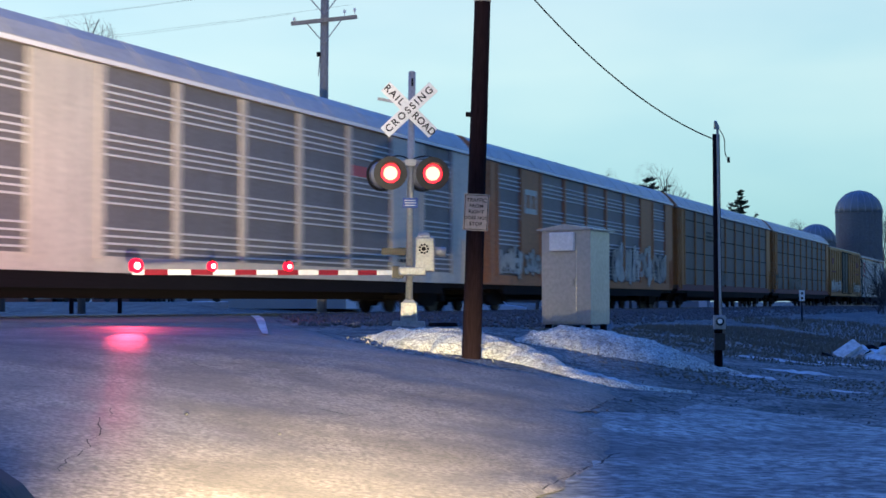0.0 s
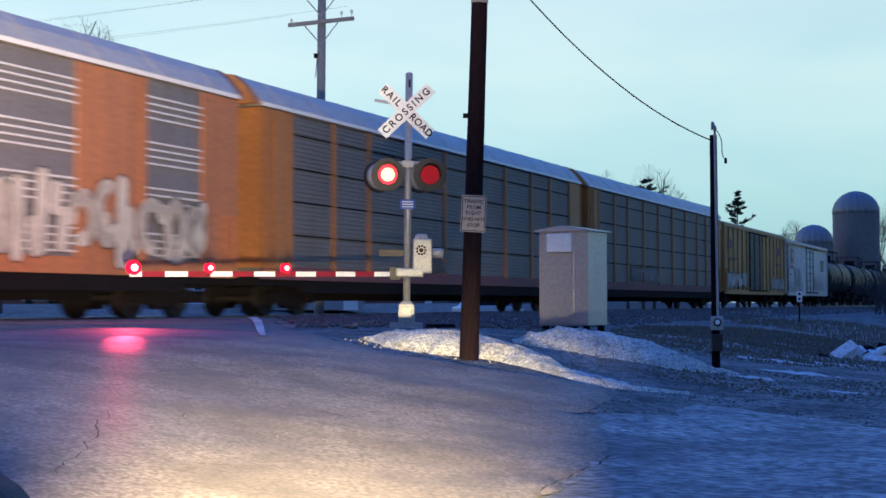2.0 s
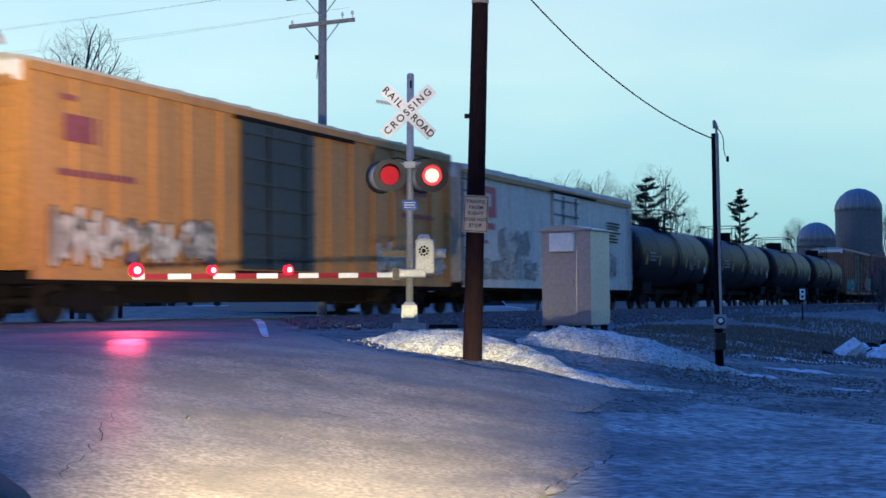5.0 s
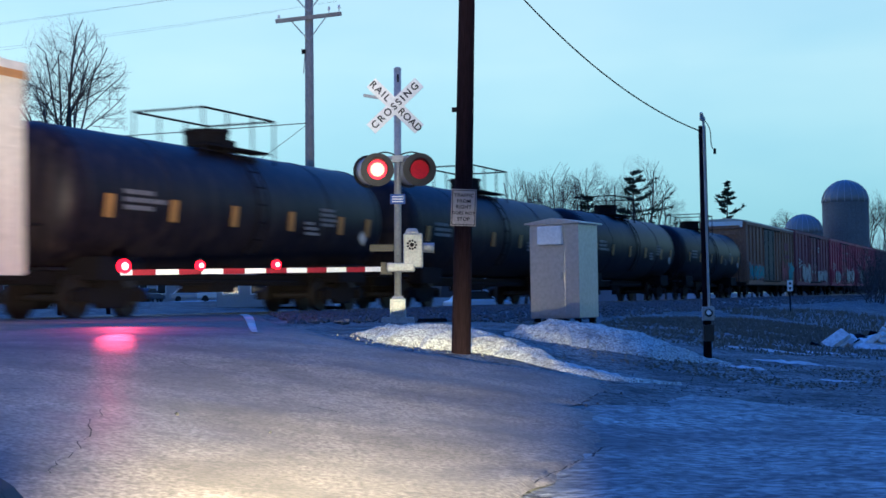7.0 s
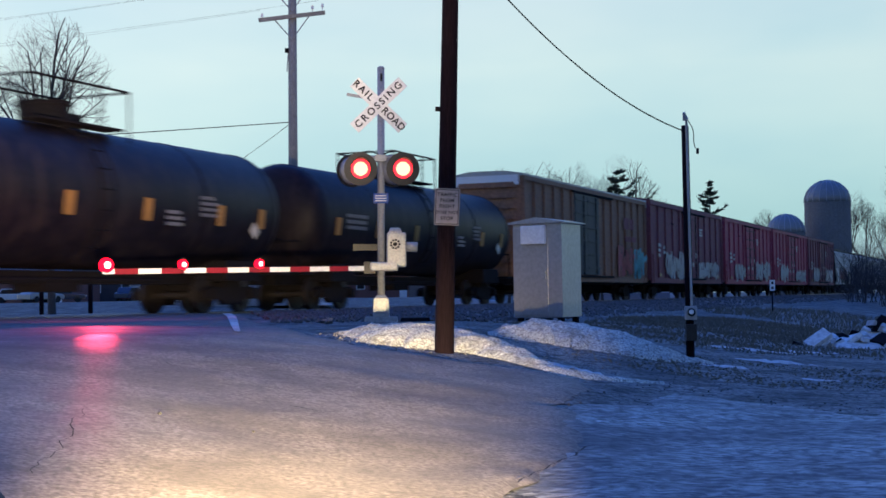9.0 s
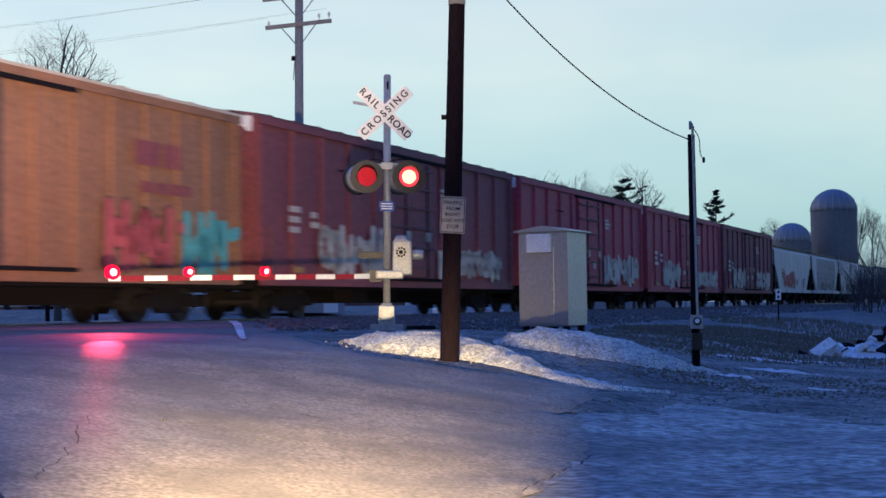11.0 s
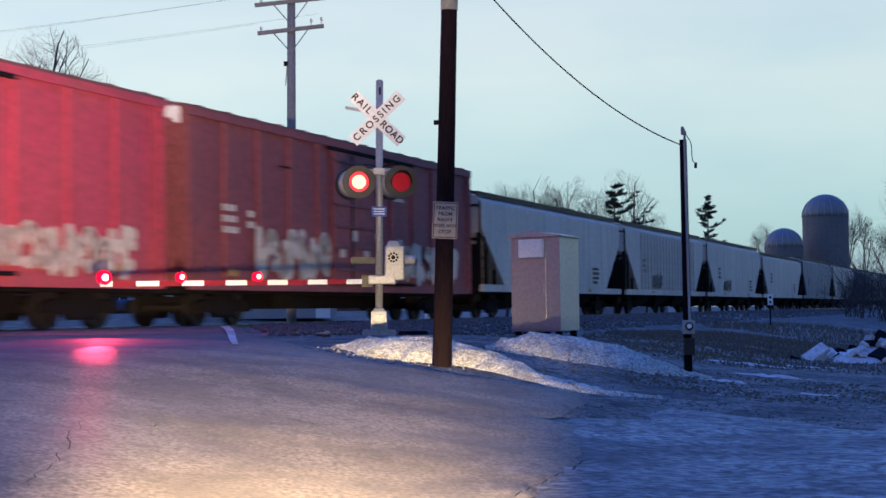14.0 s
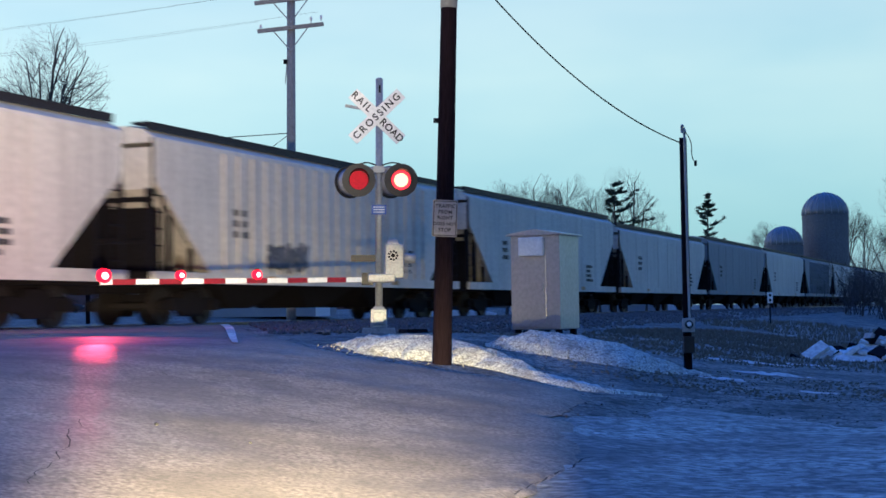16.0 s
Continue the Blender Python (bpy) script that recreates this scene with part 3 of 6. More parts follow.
def crossing_signal():
    bx, by = MAST
    bz = height(bx, by)
    t = thing("crossing_signal", "grey crossing signal mast with crossbuck, red flashers and lowered gate", "crossing signal", pose(bx, by, bz, 0, 0.7, 0))
    part("foundation", Geo().box((0, 0, 0.02), (0.62, 0.62, 0.16), top=0.92), "concrete", t)
    base = Geo().box((0, 0, 0.27), (0.30, 0.30, 0.34), top=0.94)
    base.box((0, 0, 0.46), (0.24, 0.24, 0.06), top=0.7)
    base.box((0, -0.16, 0.28), (0.2, 0.03, 0.22))
    part("base_box", base, "galv", t, "grey cast junction box", bevel=0.012)
    part("pole", Geo().rod((0, 0, 0.4), (0, 0, 4.62), 0.066, n=20), "galv", t, smooth=True)
    part("pole_cap", Geo().rod((0, 0, 4.62), (0, 0, 4.65), 0.072, 0.04, n=20), "galv", t)
    part("cap_mark", Geo().box((0.01, -0.069, 4.44), (0.035, 0.006, 0.14)), "black", t)
    # crossbuck
    for name, roll, y in (("crossbuck_blade", -44, -0.10), ("crossbuck_blade", 44, -0.125)):
        b = Geo().box((0, 0, 0), (1.22, 0.23, 0.010))
        at = face(-0.04, y, 3.93, roll)
        bl = part(name, b, "white", t, "white reflective crossbuck blade", at=at)
        if roll < 0:
            letter_text("RAIL", 0.18, "black", bl, pose(-0.385, 0, 0.009), space=1.3)
            letter_text("ROAD", 0.18, "black", bl, pose(0.37, 0, 0.009), space=1.05)
        else:
            letter_text("CROSSING", 0.18, "black", bl, pose(0, 0, 0.009), space=1.4)
    part("blade_bracket", Geo().box((0, -0.075, 3.93), (0.20, 0.05, 0.12)), "galv", t)
    # short side arm high on the mast
    part("side_arm", Geo().box((-0.42, 0.10, 4.12), (0.42, 0.04, 0.05), Euler((0, 0.12, 0.3)).to_matrix()), "galv", t)
    # flasher crossarm, bell cables
    part("crossarm", Geo().rod((-0.42, -0.06, 2.98), (0.48, -0.06, 3.0), 0.035, n=10).box((0, 0, 2.97), (0.2, 0.24, 0.12)), "galv", t)
    for x0, x1 in ((-0.40, -0.05), (0.05, 0.46)):
        pts = [Vector((x0 + (x1 - x0) * i / 8, -0.10, 3.04 + 0.05 * math.sin(i / 8 * math.pi))) for i in range(9)]
        part("cable", tube(Geo(), pts, 0.014), "black", t)
    lamp_unit(t, -0.36, 2.76, 4, 0)
    lamp_unit(t, 0.40, 2.76, 4, 1)
    for x in (-0.44, 0.30):                       # the pair that faces the other way, seen from behind
        at = pose(x - 0.10, 0.16, 2.76, 0, 0, 28)
        u = part("background_disc", Geo().rod((0, 0.012, 0), (0, -0.012, 0), 0.30, n=36), "hood", t, at=at)
        part("housing", Geo().rings([[(r * math.cos(a * math.pi / 12), -y, r * math.sin(a * math.pi / 12)) for a in range(24)] for y, r in ((0.0, 0.26), (0.10, 0.24), (0.2, 0.14))]), "galv", u, smooth=True)
    # small blue notice
    b = part("notice", Geo().box((0, 0, 0), (0.27, 0.18, 0.008)), "blue", t, "small blue notice plate", at=face(0.0, -0.09, 2.24))
    for z in (0.045, 0.0, -0.045):
        part("text_bar", Geo().box((0, z, 0.006), (0.2, 0.018, 0.003)), "white", b)
    # gate mechanism
    mech = Geo()
    mech.box((0.28, -0.22, 1.30), (0.36, 0.30, 0.62), top=0.97)
    mech.box((0.26, -0.24, 1.65), (0.26, 0.26, 0.10), top=0.7)
    mech.box((0.06, -0.25, 1.00), (0.50, 0.26, 0.16))
    mb = part("gate_mechanism", mech, "galv", t, "pale grey gate mechanism box", bevel=0.03)
    vent = Geo()
    for i in range(9):
        a = i * 0.698
        vent.rod((0.26 + 0.075 * math.cos(a), -0.372, 1.40 + 0.075 * math.sin(a)), (0.26 + 0.075 * math.cos(a), -0.378, 1.40 + 0.075 * math.sin(a)), 0.022, n=8)
    vent.rod((0.26, -0.372, 1.40), (0.26, -0.378, 1.40), 0.04, n=10)
    part("vent", vent, "black", mb)
    part("side_motor", Geo().rod((0.42, -0.2, 1.36), (0.66, -0.2, 1.35), 0.085, 0.09, n=16), "galv", mb, smooth=True)
    part("counterweight", Geo().box((-0.26, 0.05, 1.36), (0.5, 0.05, 0.12)), "hood", mb, "black counterweight arm")
    part("arm_clamp", Geo().box((-0.2, -0.25, 0.98), (0.20, 0.16, 0.22)), "hood", mb, "black arm clamp")
    # gate arm, striped, with three red lights
    a0, a1 = Vector((-0.24, -0.27, 0.97)), Vector((-4.91, 22.28, 1.67)) - Vector((bx, by, bz))
    span = (a1 - a0).length
    ang = math.atan2(a1.y - a0.y, a1.x - a0.x)
    slope = math.asin((a1.z - a0.z) / span)
    at = Matrix.Translation(a0) @ Euler((0, -slope, ang)).to_matrix().to_4x4()
    arm = part("gate_arm", Geo().box((span / 2, 0, 0), (span, 0.024, 0.085)), "white", t, "red and white striped gate arm", at=at)
    stripe = Geo().box((0, 0, 0), (0.40, 0.030, 0.088)).mesh("stripe", M["red"])
    k = 0.62
    while k < span - 0.1:
        part("stripe", stripe, "red", arm, at=pose(k, 0, 0))
        k += 0.81
    for k, big in ((span - 0.06, 1.2), (span - 1.40, 0.85), (span - 2.84, 0.85)):
        lamp = part("gate_light", Geo().box((0, 0, 0), (0.07, 0.06, 0.12), top=0.9).box((0, 0, 0.1), (0.05, 0.06, 0.1)), "hood", arm, "small red gate light", at=pose(k, 0, 0.06))
        # lens drawn oversize, so that its disc takes in the light's red halo
        part("lens", Geo().rod((0, 0.031, 0.04), (0, 0.05, 0.04), 0.098 * big, 0.075 * big, n=16).rod((0, -0.031, 0.04), (0, -0.05, 0.04), 0.098 * big, 0.075 * big, n=16), "tip", lamp)
        part("bulb", Geo().rod((0, 0.05, 0.04), (0, 0.056, 0.04), 0.048 * big, n=12), "tip_core", lamp)
    return t


crossing_signal()
RED = (1.0, 0.06, 0.10)
# the gate lights throw their beams both ways along the road, the flashers only a little
# narrow spot added to draw the tip light's reflection as a patch on the asphalt
spot("gate_lamp", (-4.86, 22.16, 1.80), (-3.30, 14.75, 0.82), 3800, RED, 3.8, 1.0, 0.04)
spot("gate_lamp", (-4.86, 22.16, 1.80), (-2.6, 11.5, 0.9), 420, RED, 70, 1.0, 0.06)
spot("gate_lamp", (-4.86, 22.42, 1.80), (-7.6, 27.5, 2.6), 260, RED, 120, 1.0, 0.06)
spot("gate_lamp", (-3.75, 23.25, 1.80), (-6.2, 28.0, 2.6), 70, RED, 120, 1.0, 0.06)
spot("gate_lamp", (-2.65, 24.10, 1.80), (-5.0, 29.0, 2.6), 70, RED, 120, 1.0, 0.06)


# ---- poles and wires ----
def wire(a, b, r, sag=0.0, seg=24):
    a, b = Vector(a), Vector(b)
    pts = [a.lerp(b, i / seg) - Vector((0, 0, sag * 4 * (i / seg) * (1 - i / seg))) for i in range(seg + 1)]
    return solo("wire", tube(Geo(), pts, r), "black", "thin black overhead wire", "wire")


def near_pole():
    x, y = 0.33, 17.0
    z = height(x, y)
    t = thing("utility_pole", "leaning dark wooden utility pole with a traffic plate", "utility pole", pose(x, y, z - 0.3, 0, 1.85, 0))
    g = Geo()
    rings = []
    for i in range(24):
        h = i * 9.0 / 23
        r = 0.118 - 0.0045 * h
        rings.append([(r * math.cos(a * 0.3927) * (1 + 0.02 * noise.noise((a, h * 2, 1))), r * math.sin(a * 0.3927), h) for a in range(16)])
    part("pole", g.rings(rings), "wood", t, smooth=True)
    part("collar", Geo().rod((0, 0, 4.62), (0, 0, 9.0), 0.104, 0.085, n=18), "galv", t, "pale grey conduit guard", smooth=True)
    part("bolt", Geo().rod((-0.16, 0, 3.25), (-0.09, 0, 3.25), 0.03, n=8), "black", t)
    p = part("plate", Geo().box((0, 0, 0), (0.30, 0.44, 0.006)), "pink", t, "faded white traffic plate", at=face(-0.0, -0.125, 2.06, -1))
    part("rim", Geo().box((0, 0.205, 0.004), (0.28, 0.008, 0.003)).box((0, -0.205, 0.004), (0.28, 0.008, 0.003)).box((-0.136, 0, 0.004), (0.008, 0.41, 0.003)).box((0.136, 0, 0.004), (0.008, 0.41, 0.003)), "black", p)
    for text, yy, size in (("TRAFFIC", 0.145, 0.060), ("FROM", 0.075, 0.060), ("RIGHT", 0.005, 0.060), ("DOES NOT", -0.068, 0.052), ("STOP", -0.14, 0.060)):
        letter_text(text, size, "black", p, pose(0, yy, 0.004), space=1.08)


near_pole()


def meter_pole():
    x, y = 3.97, 20.4
    z = height(x, y)
    t = thing("service_pole", "short dark wooden service pole with an electricity meter", "service pole", pose(x, y, z - 0.2, 0, -0.2, 0))
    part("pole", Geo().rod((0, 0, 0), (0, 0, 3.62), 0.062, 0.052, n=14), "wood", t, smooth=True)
    part("conduit", Geo().rod((0.02, -0.075, 0.9), (0.01, -0.06, 3.72), 0.018, n=8), "galv", t)
    part("weather_head", Geo().rod((0.0, -0.06, 3.70), (-0.03, -0.1, 3.80), 0.045, 0.02, n=10), "galv", t)
    box = part("meter_box", Geo().box((0, -0.1, 0.90), (0.165, 0.09, 0.20)), "galv", t, "pale meter box with round glass", bevel=0.008)
    part("meter_glass", Geo().rod((0, -0.145, 0.91), (0, -0.20, 0.91), 0.062, 0.05, n=16), "glass", box, smooth=True)
    part("meter_dial", Geo().rod((-0.01, -0.20, 0.915), (-0.01, -0.203, 0.915), 0.035, n=12), "white", box)
    part("switch_box", Geo().box((0, -0.09, 0.62), (0.15, 0.10, 0.24)), "hood", t, "dark switch box", bevel=0.006)
    w = Geo()
    prev = None
    for i in range(9):
        k = i / 8
        p = (0.02 + 0.14 * k + 0.03 * math.sin(k * 5), -0.08, 3.70 - 0.42 * k)
        if prev:
            w.rod(prev, p, 0.007, n=5)
        prev = p
    part("drop_wire", w.rod((0.16, -0.08, 3.28), (0.16, -0.08, 3.2), 0.02, n=6), "black", t)


meter_pole()
wire((0.42, 16.75, 5.67), (3.92, 20.35, 3.60), 0.009, sag=0.344)


def line_pole():
    x, y = -4.47, 52.0
    t = thing("line_pole", "tall grey wooden line pole with two crossarms", "utility pole", pose(x, y, -0.3, 0, 0.4, 0))
    part("pole", Geo().rod((0, 0, 0), (0, 0, 14.2), 0.19, 0.15, n=14), "linewood", t, smooth=True)
    for z, half in ((11.95, 1.24), (13.0, 1.35)):
        arm = part("crossarm", Geo().box((0, -0.18, z), (half * 2, 0.11, 0.14), Euler((0, -0.16, 0.25)).to_matrix()), "linewood", t)
        part("brace", Geo().rod((-0.62, -0.2, z - 0.15), (0, -0.16, z - 0.85), 0.022, n=6), "galv", arm)
        part("brace", Geo().rod((0.62, -0.16, z), (0, -0.16, z - 0.85), 0.022, n=6), "galv", arm)
        for dx in (-1.1, 0.75, 1.12):
            zz = z + 0.16 * dx + 0.06
            part("insulator", Geo().rod((dx, -0.18, zz), (dx, -0.18, zz + 0.12), 0.02, n=8).rod((dx, -0.18, zz + 0.10), (dx, -0.18, zz + 0.22), 0.055, 0.04, n=10), "white", arm)
    part("bolt_clamp", Geo().box((-0.2, -0.1, 10.7), (0.14, 0.1, 0.16)), "black", t)
    part("guard", Geo().rod((-0.20, -0.1, 9.9), (-0.15, -0.1, 10.65), 0.02, n=6), "galv", t)


line_pole()
for dx, z in ((-1.1, 11.9), (1.1, 12.25), (-1.2, 12.95), (1.2, 13.3)):
    wire((-4.47 + dx, 51.9, z), (-60 + dx, 78, z + 1.5), 0.0035, sag=0.9)
wire((-4.5, 51.9, 7.75), (-60, 70, 8.4), 0.018, sag=0.4)
wire((-4.5, 51.9, 7.7), (-9.5, 62, 6.2), 0.010, sag=0.1)


# ---- signal case ----
def signal_case():
    """The aluminium instrument case stands on short legs beside the track."""
    t = thing("instrument_case", "tall aluminium railway instrument case on short legs", "instrument case", pose(3.05, 32.4, height(3.05, 32.4), 0, 0, -29))
    w, d, h = 1.20, 1.12, 2.14
    part("body", Geo().box((0, 0, 0.14 + h / 2), (w, d, h)), "alu", t, bevel=0.015)
    roof = Geo().prism([(-w / 2 - 0.09, 0.13 + h), (w / 2 + 0.09, 0.13 + h), (w / 2 + 0.09, 0.16 + h), (0.0, 0.27 + h), (-w / 2 - 0.09, 0.16 + h)], -d / 2 - 0.09, d / 2 + 0.09)
    part("roof", roof, "alu", t)
    door = part("door", Geo().box((-0.16, -d / 2 - 0.015, 0.14 + h * 0.49), (0.86, 0.03, h * 0.93)), "alu", t, bevel=0.008)
    part("door_strip", Geo().box((0.44, -d / 2 - 0.012, 0.14 + h / 2), (0.34, 0.024, h * 0.97)), "alu", t)
    part("vent_hood", Geo().prism([(-0.36, 1.80), (0.24, 1.80), (0.24, 2.22), (-0.36, 2.22)], -d / 2 - 0.14, -d / 2 - 0.03), "white", door, "pale sheet-metal vent hood", bevel=0.02)
    part("handle", Geo().box((0.2, -d / 2 - 0.05, 1.1), (0.04, 0.05, 0.18)), "galv", door)
    leg = Geo().box((0, 0, 0.02), (0.12, 0.12, 0.26)).mesh("leg", M["steel"])
    for x in (-0.5, 0.5):
        for y in (-0.42, 0.42):
            part("leg", leg, "steel", t, at=pose(x, y, 0.0))
    part("bolt_box", Geo().box((-0.1, -0.3, 0.06), (0.5, 0.4, 0.12)), "steel", t)


signal_case()
lid = solo("manhole_cover", Geo().box((0, 0, 0), (0.42, 0.5, 0.09), top=0.92), "steel", "dark flat cable-vault lid beside the mast", "cable lid", pose(0.0, 26.2, height(0, 26.2) + 0.04, 0, 0, 20))

mile = thing("mile_marker", "small white track marker on a thin post", "track marker", pose(13.2, 52.0, height(13.2, 52.0) - 0.1))
part("post", Geo().rod((0, 0, 0), (0, 0, 0.95), 0.025, n=8), "steel", mile)
mp = part("plate", Geo().box((0, 0, 0), (0.20, 0.40, 0.012)), "white", mile, at=face(0, -0.03, 1.08))
for z in (0.09, -0.09):
    part("text_bar", Geo().box((0, z, 0.008), (0.08, 0.09, 0.004)), "black", mp)


# ---- rubble and weeds on the right ----
def rubble():
    rnd = random.Random(12)
    base = (10.6, 31.2)
    t = thing("rubble_pile", "heap of broken pale concrete slabs and dirty snow", "rubble pile", pose(base[0], base[1], height(*base)))
    heap = Geo()
    n, rings = 40, 9
    pts = []
    for j in range(rings + 1):
        k = j / rings
        for i in range(n):
            a = 2 * math.pi * i / n
            x, y = 1.75 * k * math.cos(a), 1.3 * k * math.sin(a)
            pts.append((x, y, 0.62 * (1 - k) ** 0.8 + 0.16 * noise.noise((x * 2, y * 2, 4)) * (1 - k * 0.6) - 0.05))
    heap.add(pts, [(j * n + i, j * n + (i + 1) % n, (j + 1) * n + (i + 1) % n, (j + 1) * n + i) for j in range(rings) for i in range(n)])
    part("mound", heap, "snow", t, smooth=True)
    for i in range(60):
        a, r = rnd.uniform(0, 6.28), math.sqrt(rnd.random()) * 1.7
        x, y = r * math.cos(a), 0.75 * r * math.sin(a)
        s = rnd.uniform(0.16, 0.52)
        m = Euler((rnd.uniform(-0.9, 0.9), rnd.uniform(-0.7, 0.7), rnd.uniform(0, 6.28))).to_matrix()
        part("slab", Geo().box((x, y, 0.10 + 0.50 * max(0, 1 - r / 1.5)), (s, s * rnd.uniform(0.5, 0.9), s * rnd.uniform(0.12, 0.4)), m, top=0.9), rnd.choice(("snow", "snow", "concrete", "steel")), t)
    part("slab", Geo().box((-1.75, -0.2, 0.22), (0.62, 0.30, 0.10), Euler((0.6, -0.55, 0.2)).to_matrix(), top=0.92), "snow", t)
    part("slab", Geo().box((-2.15, -0.1, 0.06), (0.22, 0.2, 0.16), Euler((0.3, 0.2, 0.5)).to_matrix()), "steel", t)


rubble()


def weeds(name, centre, radii, count, tall, seed, material="brush"):
    rnd = random.Random(seed)
    g = Geo()
    for _ in range(count):
        a, r = rnd.uniform(0, 6.283), math.sqrt(rnd.random())
        x, y = centre[0] + radii[0] * r * math.cos(a), centre[1] + radii[1] * r * math.sin(a)
        z = height(x, y)
        h = tall * rnd.uniform(0.3, 1.0)
        lx, ly = rnd.uniform(-0.4, 0.4) * h, rnd.uniform(-0.4, 0.4) * h
        w = 0.012 + 0.02 * rnd.random()
        g.add([(x - w, y, z), (x + w, y, z), (x + lx, y + ly, z + h)], [(0, 1, 2)])
    return solo(name, g, material, "matted dead weeds on the gravel bank", "weeds", kind="stuff")


weeds("dead_weeds", (9.5, 36.5), (4.5, 5.0), 6000, 0.11, 1)
weeds("dead_weeds", (16, 48), (6, 9), 3600, 0.16, 2)
weeds("dead_weeds", (4.5, 27), (3.0, 3.0), 1500, 0.06, 3)
weeds("dead_weeds", (11, 33), (7.0, 9.0), 7000, 0.08, 4)
weeds("dead_weeds", (6.0, 19.5), (4.0, 2.2), 2200, 0.035, 5)


# ---- trees ----
def branch(g, p, d, length, r, level, rnd, twig, spread=1.0, inside=None):
    n = 5 if level < 2 else 4
    q = p
    for i in range(n):
        d = (d + Vector((rnd.uniform(-1, 1), rnd.uniform(-1, 1), rnd.uniform(-0.25, 0.7))) * (0.11 if level < 2 else 0.17)).normalized()
        q2 = q + d * length / n
        if inside and not inside(q2):
            return
        g.rod(q, q2, r * (1 - 0.55 * i / n), r * (1 - 0.55 * (i + 1) / n), n=6 if level < 2 else 3, caps=False)
        if level < twig and (i > 0 or level):
            for _ in range(1 if level < 1 or rnd.random() < 0.45 else 2):
                a = d.orthogonal().normalized()
                a.rotate(Matrix.Rotation(rnd.uniform(0, 6.28), 3, d))
                nd = (d * rnd.uniform(0.65, 1.0) + a * rnd.uniform(0.45, 0.95) * spread).normalized()
                branch(g, q2, nd, length * rnd.uniform(0.42, 0.66), r * (0.58 - 0.4 * i / n), level + 1, rnd, twig, spread, inside)
        q = q2


def bare_tree(x, y, tall, seed, label="bare winter tree with fine spreading twigs", twig=4, forks=3, spread=1.0, crown=0.30, fork=0.28):
    """A short trunk that forks into limbs; the twigs end along a rounded crown. crown: its half width over the height."""
    rnd = random.Random(seed)
    t = thing("bare_tree", label, "tree", pose(x, y, height(x, y) - 0.2), group="trees behind the railway")
    k = Geo()
    r = tall * 0.0105
    top = Vector((rnd.uniform(-0.3, 0.3), 0, tall * fork))
    k.rod((0, 0, 0), top * 0.5, r * 1.3, r, n=10, caps=False).rod(top * 0.5, top, r, r * 0.85, n=10)
    part("trunk", k, "bark", t, smooth=True)
    mid, half = tall * (0.44 + 0.56 * fork), tall * 0.56 * (1 - fork)

    def inside(p):
        lump = 1 + 0.22 * noise.noise((p.x * 3.5 / tall * 2, p.y * 3.5 / tall * 2, p.z * 7 / tall + seed))
        return (p.x ** 2 + p.y ** 2) / (crown * tall) ** 2 + (max(0, p.z - mid) / half) ** 2 < lump * lump
    c = Geo()
    for i in range(forks + 2):
        a = 6.283 * i / (forks + 2) + rnd.uniform(-0.4, 0.4)
        lean = rnd.uniform(0.15, 0.85) * spread
        d = Vector((math.cos(a) * lean, math.sin(a) * lean, 1)).normalized()
        branch(c, top - Vector((0, 0, tall * (1 - fork) * rnd.uniform(0, 0.12))), d, tall * (1 - fork) * rnd.uniform(0.7, 0.92), r * rnd.uniform(0.45, 0.62), 0, rnd, twig, spread, inside)
    branch(c, top - Vector((0, 0, 0.3)), Vector((0, 0, 1)), tall * (1 - fork) * 0.92, r * 0.7, 0, rnd, twig, spread, inside)
    part("crown", c, "bark", t)
    return t


def pine_tree(x, y, tall, seed, gap=0.10, wide=0.2, label="dark ragged evergreen with uneven boughs", lopsided=0.0):
    """A straight trunk with separate upswept boughs, each carrying tufts of needles; lopsided leans the longer boughs to one side."""
    rnd = random.Random(seed)
    t = thing("pine_tree", label, "tree", pose(x, y, height(x, y) - 0.2), group="trees behind the railway")
    part("trunk", Geo().rod((0, 0, 0), (0.1, 0, tall * 0.97), tall * 0.016, tall * 0.004, n=8), "bark", t)
    g = Geo()
    z = tall * 0.25
    while z < tall:
        k = 1 - z / tall
        for b in range(4):
            a = rnd.uniform(0, 6.28)
            ln = tall * wide * (min(1.0, k * 2.2) * 0.9 + 0.16) * rnd.uniform(0.25, 1.35) * (1 + lopsided * math.cos(a))
            zr = z + tall * gap * rnd.uniform(-0.7, 0.7)
            root = Vector((0, 0, zr))
            lift = rnd.uniform(0.05, 0.38)
            prev = root
            for i in range(1, 9):
                s = i / 8
                c = root + Vector((math.cos(a) * ln * s, math.sin(a) * ln * s, ln * (lift * s * s * 1.6 - 0.10 * s)))
                g.rod(prev, c, 0.012 * tall / 8, 0.010 * tall / 8, n=3, caps=False)
                prev = c
                if s < 0.3 and k > 0.15:
                    continue
                for _ in range(9):
                    w = Vector((math.cos(a) * 0.6 + rnd.uniform(-1, 1), math.sin(a) * 0.6 + rnd.uniform(-1, 1), rnd.uniform(-0.1, 0.7))).normalized() * tall * rnd.uniform(0.02, 0.04)
                    v = w.cross(Vector((rnd.random(), rnd.random(), rnd.random()))).normalized() * tall * 0.006
                    o = c + Vector((rnd.uniform(-1, 1), rnd.uniform(-1, 1), rnd.uniform(-0.5, 0.5))) * tall * 0.012
                    g.add([o - v, o + v, o + w], [(0, 1, 2)])
        z += tall * gap * (0.75 + 0.25 * k)
    part("crown", g, "needle", t)
    return t


